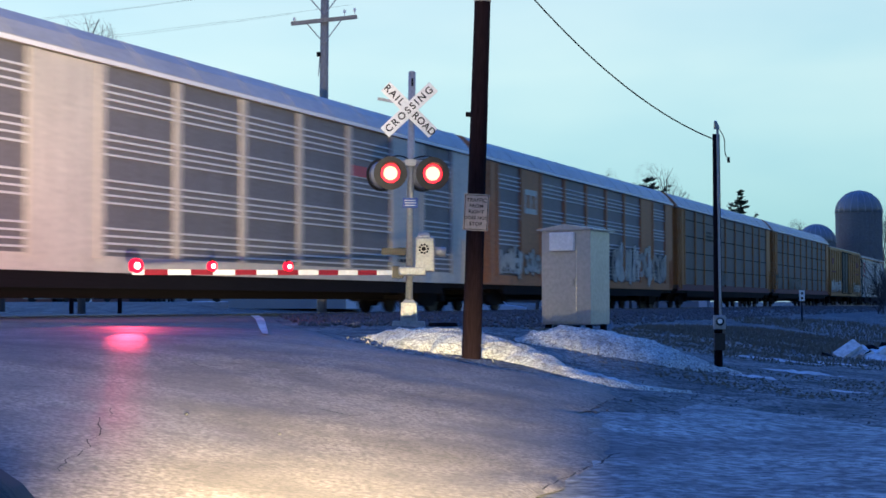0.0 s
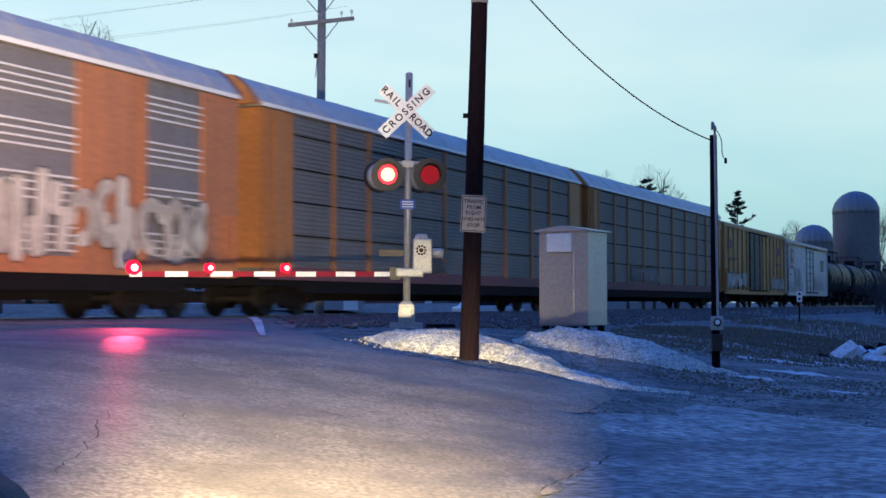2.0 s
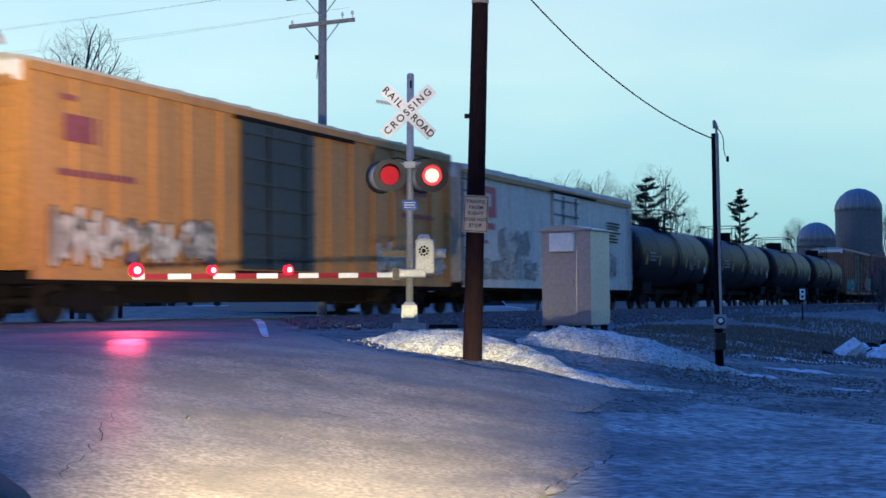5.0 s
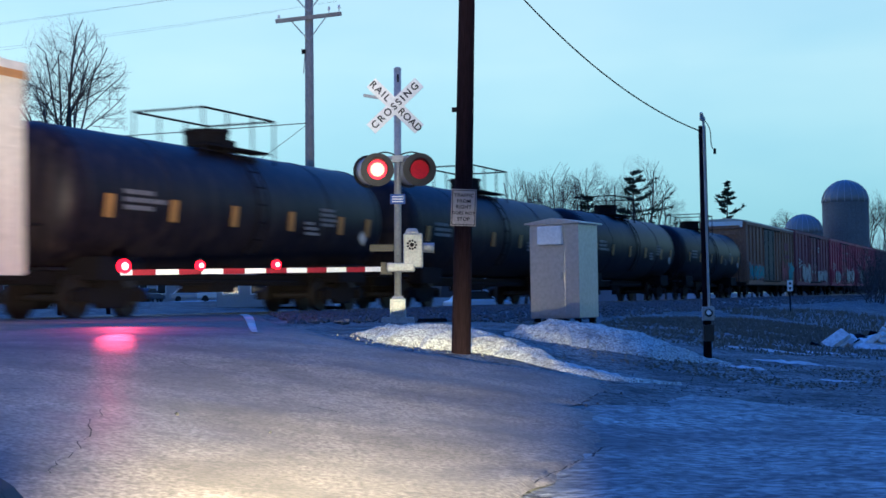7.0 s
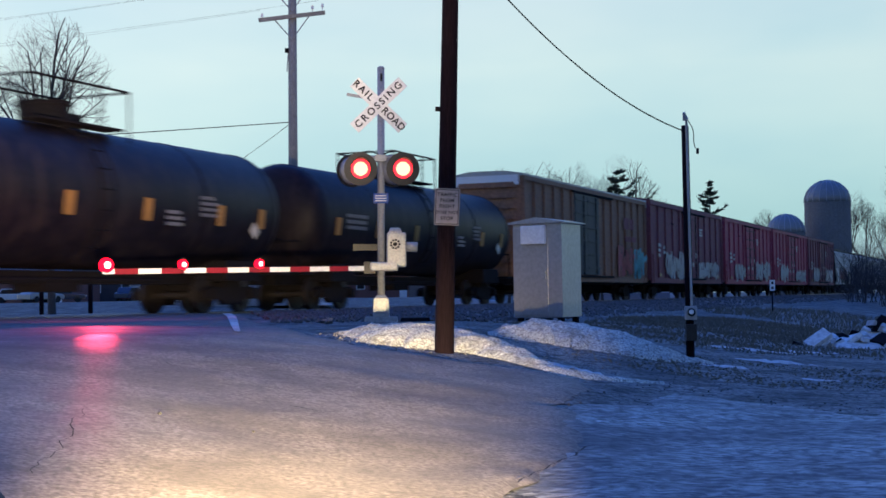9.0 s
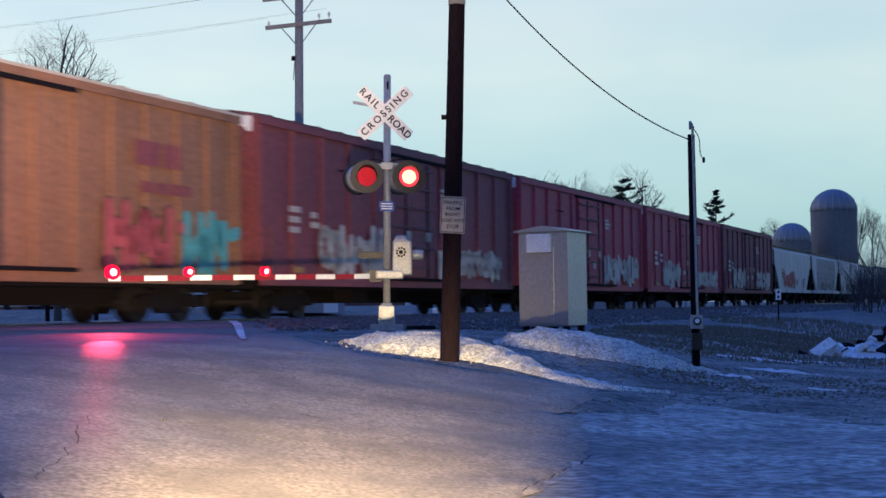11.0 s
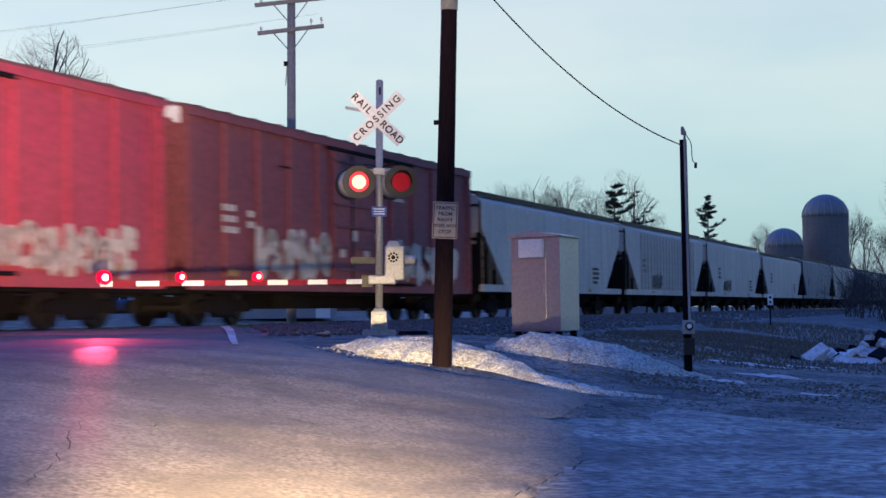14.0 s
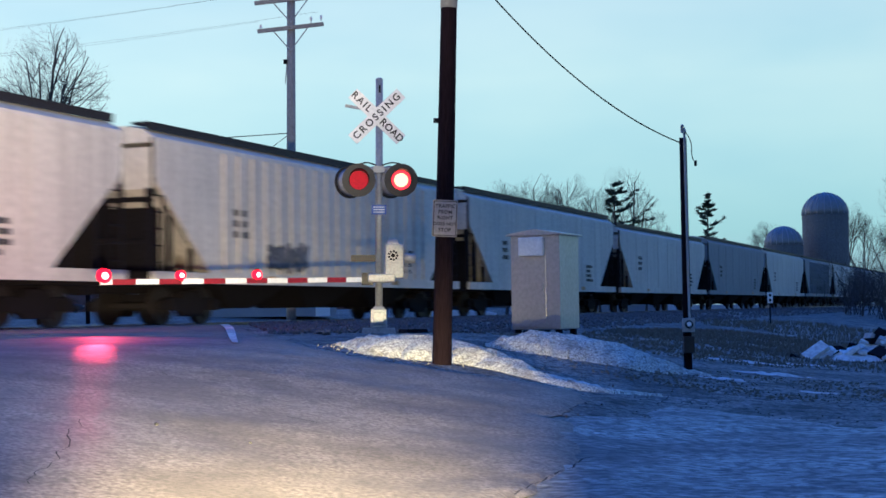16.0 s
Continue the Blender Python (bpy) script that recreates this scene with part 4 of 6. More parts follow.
bare_tree(-18.9, 74, 16.2, 3, twig=4, forks=5, spread=1.0, crown=0.195, fork=0.5)
bare_tree(-25.6, 82, 15.8, 8, twig=4, forks=4, spread=0.95, crown=0.18, fork=0.5)
for i, (x, y, h) in enumerate(((7.4, 112, 10.4), (10.4, 118, 11.0), (9.0, 115, 9.6), (12.6, 112, 10.6), (17.5, 116, 11.4), (15.8, 119, 10.4), (20.0, 121, 9.0))):
    bare_tree(x, y, h * 1.1, 20 + i, twig=4, forks=4, spread=0.85, crown=0.26)
pine_tree(14.9, 104, 9.8, 1, gap=0.062, wide=0.24, lopsided=0.5)
pine_tree(12.0, 108, 9.3, 2, gap=0.06, wide=0.13)
pine_tree(3.6, 100, 8.6, 5, gap=0.06, wide=0.12)
pine_tree(25.4, 121, 9.6, 4, gap=0.08, wide=0.20)
for i, (x, y, h) in enumerate(((50, 196, 13), (42, 185, 9.5), (38, 180, 8), (62, 200, 15), (66, 205, 14), (33, 175, 7.5))):
    bare_tree(x, y, h, 40 + i, label="distant bare tree by the silos", twig=4, spread=0.8)
for i, (x, y, h) in enumerate(((26.2, 71, 10.0), (29.5, 84, 6.5), (32.5, 92, 6.5), (34.5, 100, 7), (38, 108, 7.5), (27.5, 78, 5.0))):
    bare_tree(x, y, h, 60 + i, label="bare scrubby tree beside the track", twig=4, forks=4, spread=0.7)


def thicket(name, centre, radii, count, tall, seed):
    rnd = random.Random(seed)
    g = Geo()
    for _ in range(count):
        a, r = rnd.uniform(0, 6.283), math.sqrt(rnd.random())
        x, y = centre[0] + radii[0] * r * math.cos(a), centre[1] + radii[1] * r * math.sin(a)
        p = Vector((x, y, height(x, y)))
        d = Vector((rnd.uniform(-0.5, 0.5), rnd.uniform(-0.5, 0.5), 1)).normalized()
        branch(g, p, d, tall * rnd.uniform(0.5, 1.0), 0.03, 2, rnd, 4)
    return solo(name, g, "bark", "dark tangled leafless thicket beyond the track", "thicket", kind="stuff")


thicket("thicket", (27.5, 76), (2.4, 12), 150, 2.8, 3)
thicket("thicket", (43, 122), (5, 22), 130, 4.0, 4)
thicket("thicket", (-40, 205), (75, 6), 420, 7.0, 6)


# ---- silos, yard and building behind the track ----
def silo(x, y, r, tall, label, dome=1.0):
    t = thing("silo", label, "silo", pose(x, y, 0), group="farm silos")
    part("wall", Geo().rod((0, 0, 0), (0, 0, tall), r, n=40, caps=False), "silo", t, smooth=True)
    rings = []
    for i in range(8):
        a = i / 7 * math.pi / 2 * 0.98
        rings.append([(r * 1.01 * math.cos(a) * math.cos(b * math.pi / 20), r * 1.01 * math.cos(a) * math.sin(b * math.pi / 20), tall + r * dome * math.sin(a)) for b in range(40)])
    d = part("dome", Geo().rings(rings), "dome", t, "pale ribbed metal dome", smooth=True)
    rib = Geo()
    for b in range(20):
        for i in range(6):
            a0, a1 = i / 6 * 1.5, (i + 1) / 6 * 1.5
            c, s = math.cos(b * math.pi / 10), math.sin(b * math.pi / 10)
            rib.rod((r * 1.02 * math.cos(a0) * c, r * 1.02 * math.cos(a0) * s, tall + r * dome * math.sin(a0)), (r * 1.02 * math.cos(a1) * c, r * 1.02 * math.cos(a1) * s, tall + r * dome * math.sin(a1)), 0.05, n=4, caps=False)
    part("dome_rib", rib, "galv", d)
    hoop = Geo()
    hoop.rings([[((r + k) * math.cos(b * math.pi / 20), (r + k) * math.sin(b * math.pi / 20), z) for b in range(40)] for k, z in ((0, -0.04), (0.05, -0.04), (0.05, 0.04), (0, 0.04))])
    me = hoop.mesh("hoop", M["silo"])
    for i in range(int(tall / 1.2)):
        part("hoop", me, "galv", t, at=pose(0, 0, 0.8 + i * 1.2))


silo(56.0, 190, 3.05, 13.2, "tall dark stave silo with a domed cap")
silo(49.2, 186, 2.5, 9.0, "shorter dark silo with a domed cap")


def parked_car(x, y, turn, material, label, tall=1.45, length=4.6):
    t = thing("parked_car", label, "car", pose(x, y, height(x, y), 0, 0, turn), group="cars in the yard")
    h = length / 2
    body = [(-h, 0.32), (h, 0.32), (h, 0.62), (h - 0.25, 0.80), (h - 1.3, 0.92), (-h + 0.6, 0.98), (-h, 0.85)]
    part("body", Geo().prism(body, -0.86, 0.86), material, t, bevel=0.08)
    cab = [(-h + 0.35, 0.93), (h - 1.35, 0.90), (h - 2.05, tall), (-h + 0.95, tall)]
    part("cabin", Geo().prism(cab, -0.74, 0.74), material, t, bevel=0.06)
    win = [(-h + 0.62, 0.98), (h - 1.55, 0.97), (h - 2.10, tall - 0.09), (-h + 1.02, tall - 0.09)]
    part("window", Geo().prism(win, -0.752, 0.752), "glass", t)
    part("windscreen", Geo().box((h - 1.66, 0, (0.93 + tall) / 2), (0.03, 1.3, 0.55), Euler((0, -0.9, 0)).to_matrix()), "glass", t)
    tyre = Geo().rod((0, -0.1, 0), (0, 0.1, 0), 0.32, n=16).mesh("wheel", M["tyre"])
    for sx in (-h + 0.85, h - 0.9):
        for sy in (-0.78, 0.78):
            part("wheel", tyre, "tyre", t, at=pose(sx, sy, 0.32))
    part("headlight", Geo().box((h - 0.04, -0.6, 0.66), (0.08, 0.3, 0.14)).box((h - 0.04, 0.6, 0.66), (0.08, 0.3, 0.14)), "white", t)
    return t


for x, y, turn, c, label, tall in ((-41.5, 148, 8, "carwhite", "white estate car parked in the yard", 1.5), (-36.3, 138, 60, "cargrey", "silver car parked in the yard", 1.5), (-36.6, 148, 12, "cardark", "dark blue van parked in the yard", 1.8),
                                   (-30.0, 150, 75, "cardark", "dark car parked in the yard", 1.5), (-26.5, 156, 12, "cargrey", "silver car parked in the yard", 1.5), (-22.5, 150, 5, "carwhite", "white car parked in the yard", 1.5),
                                   (3.2, 95, 20, "carwhite", "white estate car parked beyond the railway", 1.6), (-33, 165, 90, "carred", "maroon car parked in the yard", 1.5), (-18, 158, 10, "carwhite", "white car parked in the yard", 1.5)):
    parked_car(x, y, turn, c, label, tall)


def shed(x, y, turn, w, d, h, material, label, windows=4, roofh=1.4):
    t = thing("building", label, "building", pose(x, y, height(x, y), 0, 0, turn))
    part("wall", Geo().box((0, 0, h / 2), (w, d, h)), material, t)
    part("roof", Geo().along([(-d / 2 - 0.4, h - 0.05), (d / 2 + 0.4, h - 0.05), (d / 2 + 0.4, h + 0.12), (0, h + roofh), (-d / 2 - 0.4, h + 0.12)], -w / 2 - 0.4, w / 2 + 0.4), "roof", t)
    for i in range(windows):
        xx = -w / 2 + w * (i + 0.5) / windows
        wd = part("window", Geo().box((xx, -d / 2 - 0.03, h * 0.52), (1.1, 0.06, 1.2)), "white", t)
        part("pane", Geo().box((xx, -d / 2 - 0.064, h * 0.52), (0.94, 0.012, 1.04)), "glass", wd)
    part("door", Geo().box((w / 2 - 0.9, -d / 2 - 0.03, 1.02), (0.95, 0.06, 2.04)), "white", t)
    return t


shed(-10.0, 96, 8, 9, 8, 2.7, "siding", "low white clapboard building beyond the railway", 5)
shed(-52, 170, -10, 26, 10, 3.2, "brick", "long low brick shop beyond the yard", 7)
shed(-25, 178, 4, 20, 9, 3.0, "siding", "pale low store beyond the yard", 6)
shed(18, 140, 25, 14, 9, 3.0, "siding", "pale low house beyond the railway", 4)
shed(-76, 186, -6, 22, 10, 3.4, "brick", "dark brick house at the yard's far side", 5, 2.6)
shed(-40.5, 184, 3, 11, 9, 3.3, "roof", "dark shingled house behind the parked cars", 3, 2.8)
shed(-9.5, 186, 5, 17, 9, 3.2, "brick", "low brick house beyond the railway", 4, 2.4)
shed(6.5, 170, 12, 13, 9, 3.0, "roof", "dark shingled house beyond the railway", 4, 2.2)
flat_patch(-24, 152, 5, 3, "snow", "snow_patch", "thin old snow lying in the yard", 0.05, seed=21, category="snow patch")
for x, y in ((-20.5, 78), (-17.6, 77)):
    post = thing("sign_post", "plain grey post beyond the crossing", "post", pose(x, y, height(x, y) - 0.1))
    part("post", Geo().box((0, 0, 1.2), (0.2, 0.2, 2.4)), "wood", post)



def crack(pts, wide=0.016):
    """A ragged dark seam in the asphalt."""
    fine = []
    for (x0, y0), (x1, y1) in zip(pts, pts[1:]):
        n = max(2, int(math.hypot(x1 - x0, y1 - y0) / 0.08))
        for i in range(n):
            k = i / n
            x, y = x0 + (x1 - x0) * k, y0 + (y1 - y0) * k
            fine.append((x + 0.06 * noise.noise((x * 5, y * 5, 1)), y + 0.06 * noise.noise((x * 5, y * 5, 7))))
    rim = []
    for i, (x, y) in enumerate(fine):
        w = wide * (0.4 + 0.6 * abs(noise.noise((x * 3, y * 3, 3))) * 2) / 2
        for s in (-1, 1):
            rim.append((x + s * w * 0.5, y + s * w, height(x, y) + 0.071))
    g = Geo().add(rim, [(2 * i, 2 * i + 1, 2 * i + 3, 2 * i + 2) for i in range(len(fine) - 1)])
    solo("asphalt_crack", g, "tyre", "ragged dark crack in the asphalt", "crack", kind="structure")


for line in (((-2.0, 7.36), (-2.03, 7.92), (-2.23, 9.58)), ((-2.27, 12.55), (-2.02, 12.25), (-1.79, 12.35)), ((-1.41, 11.66), (-1.04, 11.64), (-0.52, 12.44), (0.4, 13.18)),
             ((-0.97, 10.82), (-0.7, 10.72), (-0.37, 11.14)), ((-3.02, 9.91), (-2.55, 10.25), (-2.16, 11.19))):
    crack(line)
for line in (((1.15, 12.9), (1.48, 13.5), (1.76, 14.4), (2.0, 14.8)), ((0.58, 8.5), (0.96, 9.5), (1.30, 10.5))):
    crack(line, 0.09)
for i, (x, y, a, b) in enumerate(((2.3, 13.6, 0.14, 0.05), (6.2, 25.6, 0.9, 0.16), (5.4, 18.9, 0.35, 0.08), (3.3, 12.5, 0.22, 0.06), (4.45, 20.0, 0.4, 0.1), (1.95, 16.75, 0.45, 0.09), (5.66, 22.3, 0.6, 0.10), (7.4, 26.8, 0.8, 0.2), (1.5, 17.3, 0.5, 0.08))):
    flat_patch(x, y, a, b, "snow", "ice_patch", "thin patch of old ice on the gravel", 0.015, seed=30 + i, category="ice patch", rough=0.4)


def waiting_car():
    """The car that waits at the crossing, with the camera above its dashboard; only its mirror edge and its lights show."""
    t = thing("waiting_car", "dark car waiting before the lowered gate", "car", pose(-0.2, 0, 0))
    part("body", Geo().prism([(-0.9, 0.25), (0.9, 0.25), (0.88, 0.70), (-0.88, 0.70)], -2.3, 1.80), "cardark", t, bevel=0.06)
    part("hood", Geo().box((0, 1.15, 0.73), (1.6, 1.2, 0.07), top=0.95), "cardark", t, bevel=0.03)
    part("bumper", Geo().box((0, 2.08, 0.36), (1.78, 0.56, 0.18), top=0.96), "cardark", t, bevel=0.04)
    tyre = Geo().rod((-0.11, 0, 0), (0.11, 0, 0), 0.32, n=20).mesh("wheel", M["tyre"])
    for x in (-0.82, 0.82):
        for y in (-1.4, 1.25):
            part("wheel", tyre, "tyre", t, at=pose(x, y, 0.36))
    # unseen boards on brackets, added ahead of the lamps to shape the low beams
    for x in (-0.6, 0.6):
        v = part("headlamp_visor", Geo().box((x, 2.35, 0.719), (0.6, 0.02, 0.19)), "dash", t, "unseen dark board added to cut off a low beam")
        for s in (-0.29, 0.29):
            part("bracket", Geo().box((x + s, 2.33, 0.57), (0.03, 0.04, 0.26)), "dash", v)
    m = part("mirror", Geo().rings([[(-0.095 + 0.07 * math.cos(a * 0.2618) * k, 0.80 + y, 1.10 + 0.062 * math.sin(a * 0.2618) * k) for a in range(24)] for y, k in ((-0.05, 0.75), (-0.03, 1.0), (0.03, 1.0), (0.05, 0.7))]), "dash", t, "dark plastic mirror edge", smooth=True)
    part("mirror_arm", Geo().rod((-0.10, 0.80, 0.72), (-0.10, 0.80, 1.06), 0.02, n=8), "dash", m)


waiting_car()


# ---- the train: x along the track, the near side at -y, z from the rail top ----
HALF = 1.5


def bogie_mesh():
    g = Geo()
    for y in (-1.0, 1.0):
        g.prism([(-1.25, 0.36), (-1.25, 0.56), (-0.95, 0.66), (-0.45, 0.62), (-0.3, 0.80), (0.3, 0.80), (0.45, 0.62), (0.95, 0.66), (1.25, 0.56), (1.25, 0.36), (0.6, 0.36), (0.4, 0.20), (-0.4, 0.20), (-0.6, 0.36)], y - 0.09, y + 0.09)
        for x in (-0.88, 0.88):
            g.box((x, y + 0.11 * (1 if y > 0 else -1), 0.46), (0.26, 0.16, 0.24))
    g.box((0, 0, 0.62), (0.42, 2.0, 0.26))
    return g.mesh("bogie", M["steel"])


def wheelset_mesh():
    g = Geo()
    for s in (-1, 1):
        g.rod((0, s * 0.69, 0), (0, s * 0.81, 0), 0.457, n=24)
        g.rod((0, s * 0.67, 0), (0, s * 0.69, 0), 0.485, n=24)
        g.rod((0, s * 0.81, 0), (0, s * 0.86, 0), 0.16, n=10)
        for k in range(4):
            a = k * math.pi / 2
            g.box((0.26 * math.cos(a), s * 0.82, 0.26 * math.sin(a)), (0.09, 0.03, 0.09))
    g.rod((0, -1.0, 0), (0, 1.0, 0), 0.085, n=10)
    return g.mesh("wheelset", M["wheel"])


BOGIE, WHEELSET = bogie_mesh(), wheelset_mesh()
AXLES = {-0.88: [], 0.88: []}
CARS = []


def car(name, label, category, start, end):
    t = thing(name, label, category, group="cars of the passing freight train")
    length = end - start
    CARS.append((t, (start + end) / 2))
    for side in (-1, 1):
        b = part("bogie", BOGIE, "steel", t, at=pose(side * (length / 2 - 2.9), 0, 0))
        for x in AXLES:
            AXLES[x].append(part("wheelset", WHEELSET, "wheel", b, at=pose(x, 0, 0.457)))
        g = Geo().box((side * (length / 2 - 0.35), 0, 0.86), (0.72, 0.26, 0.24)).box((side * (length / 2 - 0.1), 0, 0.86), (0.22, 0.36, 0.30))
        part("coupler", g, "steel", t)
    return t, length


def ladder(parent, x, z0, z1, material="steel", y=-HALF - 0.05, wide=0.42):
    g = Geo()
    for s in (-1, 1):
        g.box((x + s * wide / 2, y, (z0 + z1) / 2), (0.04, 0.05, z1 - z0))
    z = z0 + 0.15
    while z < z1:
        g.box((x, y - 0.01, z), (wide, 0.025, 0.03))
        z += 0.38
    return part("ladder", g, material, parent)


def scrawl(parent, x0, x1, z0, z1, seed, fill="paintwhite", edge="paintblack", y=-HALF, gap=0.012):
    """Bulging sprayed letters that cannot be read: fat strokes with a dark rim."""
    rnd = random.Random(seed)
    a, b = Geo(), Geo()
    x = x0
    while x < x1 - 0.2:
        w = rnd.uniform(0.55, 1.0) * (z1 - z0) * 0.62
        h0, h1 = z0 + rnd.uniform(0, 0.2) * (z1 - z0), z1 - rnd.uniform(0, 0.25) * (z1 - z0)
        strokes = [((x + w * 0.15, h0), (x + w * 0.2, h1))]
        for _ in range(rnd.randint(1, 3)):
            strokes.append(((x + rnd.uniform(0.1, 0.9) * w, rnd.uniform(h0, h1)), (x + rnd.uniform(0.3, 1.0) * w, rnd.uniform(h0, h1))))
        th = (z1 - z0) * 0.20
        if rnd.random() < 0.55:
            mx, mz, rx, rz, open_at = x + w * 0.5, (h0 + h1) / 2, w * 0.38, (h1 - h0) * 0.40, rnd.uniform(0, 6.28)
            loop = [(mx + rx * math.cos(open_at + k * 0.6), mz + rz * math.sin(open_at + k * 0.6)) for k in range(rnd.choice((8, 9, 11)))]
            strokes = list(zip(loop, loop[1:])) + strokes[1:2]
            th *= 0.85
        for (ax, az), (bx, bz) in strokes:
            for geo, t, lift in ((b, th * 1.0, gap + 0.010), (a, th * 1.0 + 0.07, gap)):
                d = Vector((bx - ax, 0, bz - az))
                if d.length < 0.05:
                    continue
                d.normalize()
                n = Vector((-d.z, 0, d.x))
                pts = []
                for c, s in (((ax, az), 1), ((bx, bz), -1)):
                    for i in range(6):
                        k = math.pi * i / 5
                        o = n * math.cos(k) * s * t / 2 - d * math.sin(k) * s * t / 2
                        pts.append((c[0] + o.x, y - lift, c[1] + o.z))
                geo.add(pts, [tuple(range(len(pts)))])
        x += w * 0.95
    tagged(part("graffiti", b, fill, parent, "sprayed graffiti letters"), kind="stuff")
    if edge:
        tagged(part("graffiti_rim", a, edge, parent), kind="stuff")


def bars(parent, x, z, w, h, rows, material, y=-HALF, seed=0, name="text_bar", gap=0.010):
    rnd = random.Random(seed)
    g = Geo()
    for i in range(rows):
        zz = z - i * h * 1.7
        ww = w * rnd.uniform(0.6, 1.0)
        k = 0.0
        while k < ww:
            s = min(ww - k, h * rnd.uniform(0.8, 2.2))
            g.box((x + k + s / 2, y - gap, zz), (s * 0.82, 0.006, h))
            k += s
    tagged(part(name, g, material, parent), kind="stuff")


def louvre(cx, w, z0, count, step, ridge):
    """A sheet pressed into long level ridges."""
    o = [(-HALF + 0.05, z0)]
    for i in range(count):
        z = z0 + i * step
        o += [(-HALF + 0.004, z), (-HALF - 0.028, z + 0.004), (-HALF - 0.028, z + ridge), (-HALF + 0.004, z + ridge + 0.004)]
    o.append((-HALF + 0.05, z0 + count * step))
    return Geo().along(o, cx - w / 2, cx + w / 2)


def autorack(start, end, paint, roof_label, ridged, label, marks=None):
    t, length = car("autorack_car", label, "railway car", start, end)
    h = length / 2 - 0.55
    eave, base = 5.26, 1.02
    part("underframe", Geo().box((0, 0, 0.90), (length - 1.2, 2.9, 0.24)), "steel", t)
    part("centre_sill", Geo().box((0, 0, 0.60), (length - 9, 0.6, 0.4)), "steel", t)
    for y in (-HALF + 0.06, HALF - 0.06):
        part("drop_sill", Geo().box((0, y, 0.86), (length - 5.4, 0.10, 0.52)), "steel", t)
    part("side_sill", Geo().box((0, -HALF - 0.01, 1.10), (length - 1.2, 0.05, 0.34)), paint if ridged else "boxmaroon", t)
    part("inner_deck", Geo().box((0, 0, 2.4), (length - 2, 2.5, 0.08)).box((0, 0, 3.8), (length - 2, 2.5, 0.08)), "steel", t)
    part("core_wall", Geo().box((0, 0, (base + eave) / 2), (length - 1.6, 2.76, eave - base)), "rackgrey", t)
    # roof: gently arched sheet
    o = [(-HALF - 0.06, eave), (-HALF - 0.02, eave + 0.12), (-1.22, eave + 0.48), (-0.9, eave + 0.74), (0, eave + 0.86), (0.9, eave + 0.74), (1.22, eave + 0.48), (HALF + 0.02, eave + 0.12), (HALF + 0.06, eave)]
    part("roof", Geo().along(o, -h, h), "roofgalv", t, roof_label)
    part("roof_rail", Geo().box((0, -HALF - 0.075, eave + 0.03), (2 * h, 0.05, 0.09)), "white", t)
    seam = Geo()
    for i in range(12):
        x = -h + 2 * h * (i + 0.5) / 12
        for (y0, z0), (y1, z1) in zip(o[1:-2], o[2:-1]):
            seam.rod((x, y0, z0), (x, y1, z1), 0.018, n=4, caps=False)
    tagged(part("roof_seam", seam, "roofgalv", t), kind="stuff")
    # bays along the near side
    xs = [-h, -h + 1.45, -h + 3.85, -h + 6.0]
    inner = (2 * h - 12.0) / 5
    xs += [-h + 6.0 + inner * (i + 1) for i in range(4)]
    xs += [h - 6.0, h - 3.85, h - 1.45, h]
    kinds = ["solid", "bay", "solid"] + ["bay"] * 5 + ["solid", "bay", "solid"]
    H = eave - base - 0.25
    for x0, x1, kind in zip(xs, xs[1:], kinds):
        w = x1 - x0
        cx = (x0 + x1) / 2
        if kind == "solid" and (ridged or w < 2.0):
            part("solid_panel", Geo().box((cx, -HALF - 0.01, base + 0.2 + H / 2), (w, 0.06, H)), paint, t)
            continue
        if ridged:
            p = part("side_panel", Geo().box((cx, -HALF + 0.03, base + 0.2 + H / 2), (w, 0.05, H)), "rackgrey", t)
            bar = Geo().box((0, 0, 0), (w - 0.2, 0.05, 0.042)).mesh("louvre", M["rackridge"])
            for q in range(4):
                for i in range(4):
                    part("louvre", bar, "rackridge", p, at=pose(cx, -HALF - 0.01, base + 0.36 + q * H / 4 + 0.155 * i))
        else:
            p = part("side_panel", louvre(cx, w, base + 0.2, 34, H / 34, H / 70), "rackgrey", t)
            for q in range(1, 5):
                part("joint", Geo().box((cx, -HALF - 0.03, base + 0.2 + q * H / 4.6), (w, 0.04, 0.04)), "steel", p)
    post = Geo().box((0, -HALF - 0.03, base + 0.2 + H / 2), (0.20 if ridged else 0.15, 0.10, H)).mesh("post", M[paint])
    for x in xs[1:-1]:
        part("post", post, paint, t, at=pose(x, 0, 0))
    for s in (-1, 1):
        part("end_door", Geo().box((s * (h - 0.06), 0, base + 0.2 + H / 2), (0.12, 2.9, H)), paint, t)
        rb = Geo()
        for y in (-1.2, -0.6, 0, 0.6, 1.2):
            rb.box((s * (h + 0.03), y, base + 0.2 + H / 2), (0.07, 0.12, H))
        part("end_rib", rb, paint, t)
        part("end_hood", Geo().along([(y * 0.98, z + 0.02) for y, z in o], s * h, s * (h + 0.28)), paint, t)
    ladder(t, -h + 0.4, 1.0, eave - 0.1, paint, y=-HALF - 0.08)
    ladder(t, h - 0.4, 1.0, 2.4, paint, y=-HALF - 0.08)
    if marks:
        marks(t, h, xs)
    return t


def rack_a(t, h, xs):
    bars(t, h - 5.6, 1.9, 0.9, 0.10, 3, "paintblack", y=-HALF - 0.05, seed=3)
    part("panel_band", Geo().box(((xs[7] + xs[8]) / 2, -HALF - 0.04, 4.0), (xs[8] - xs[7] - 0.25, 0.012, 0.30)), "paintpink", t, "red painted band on one bay")


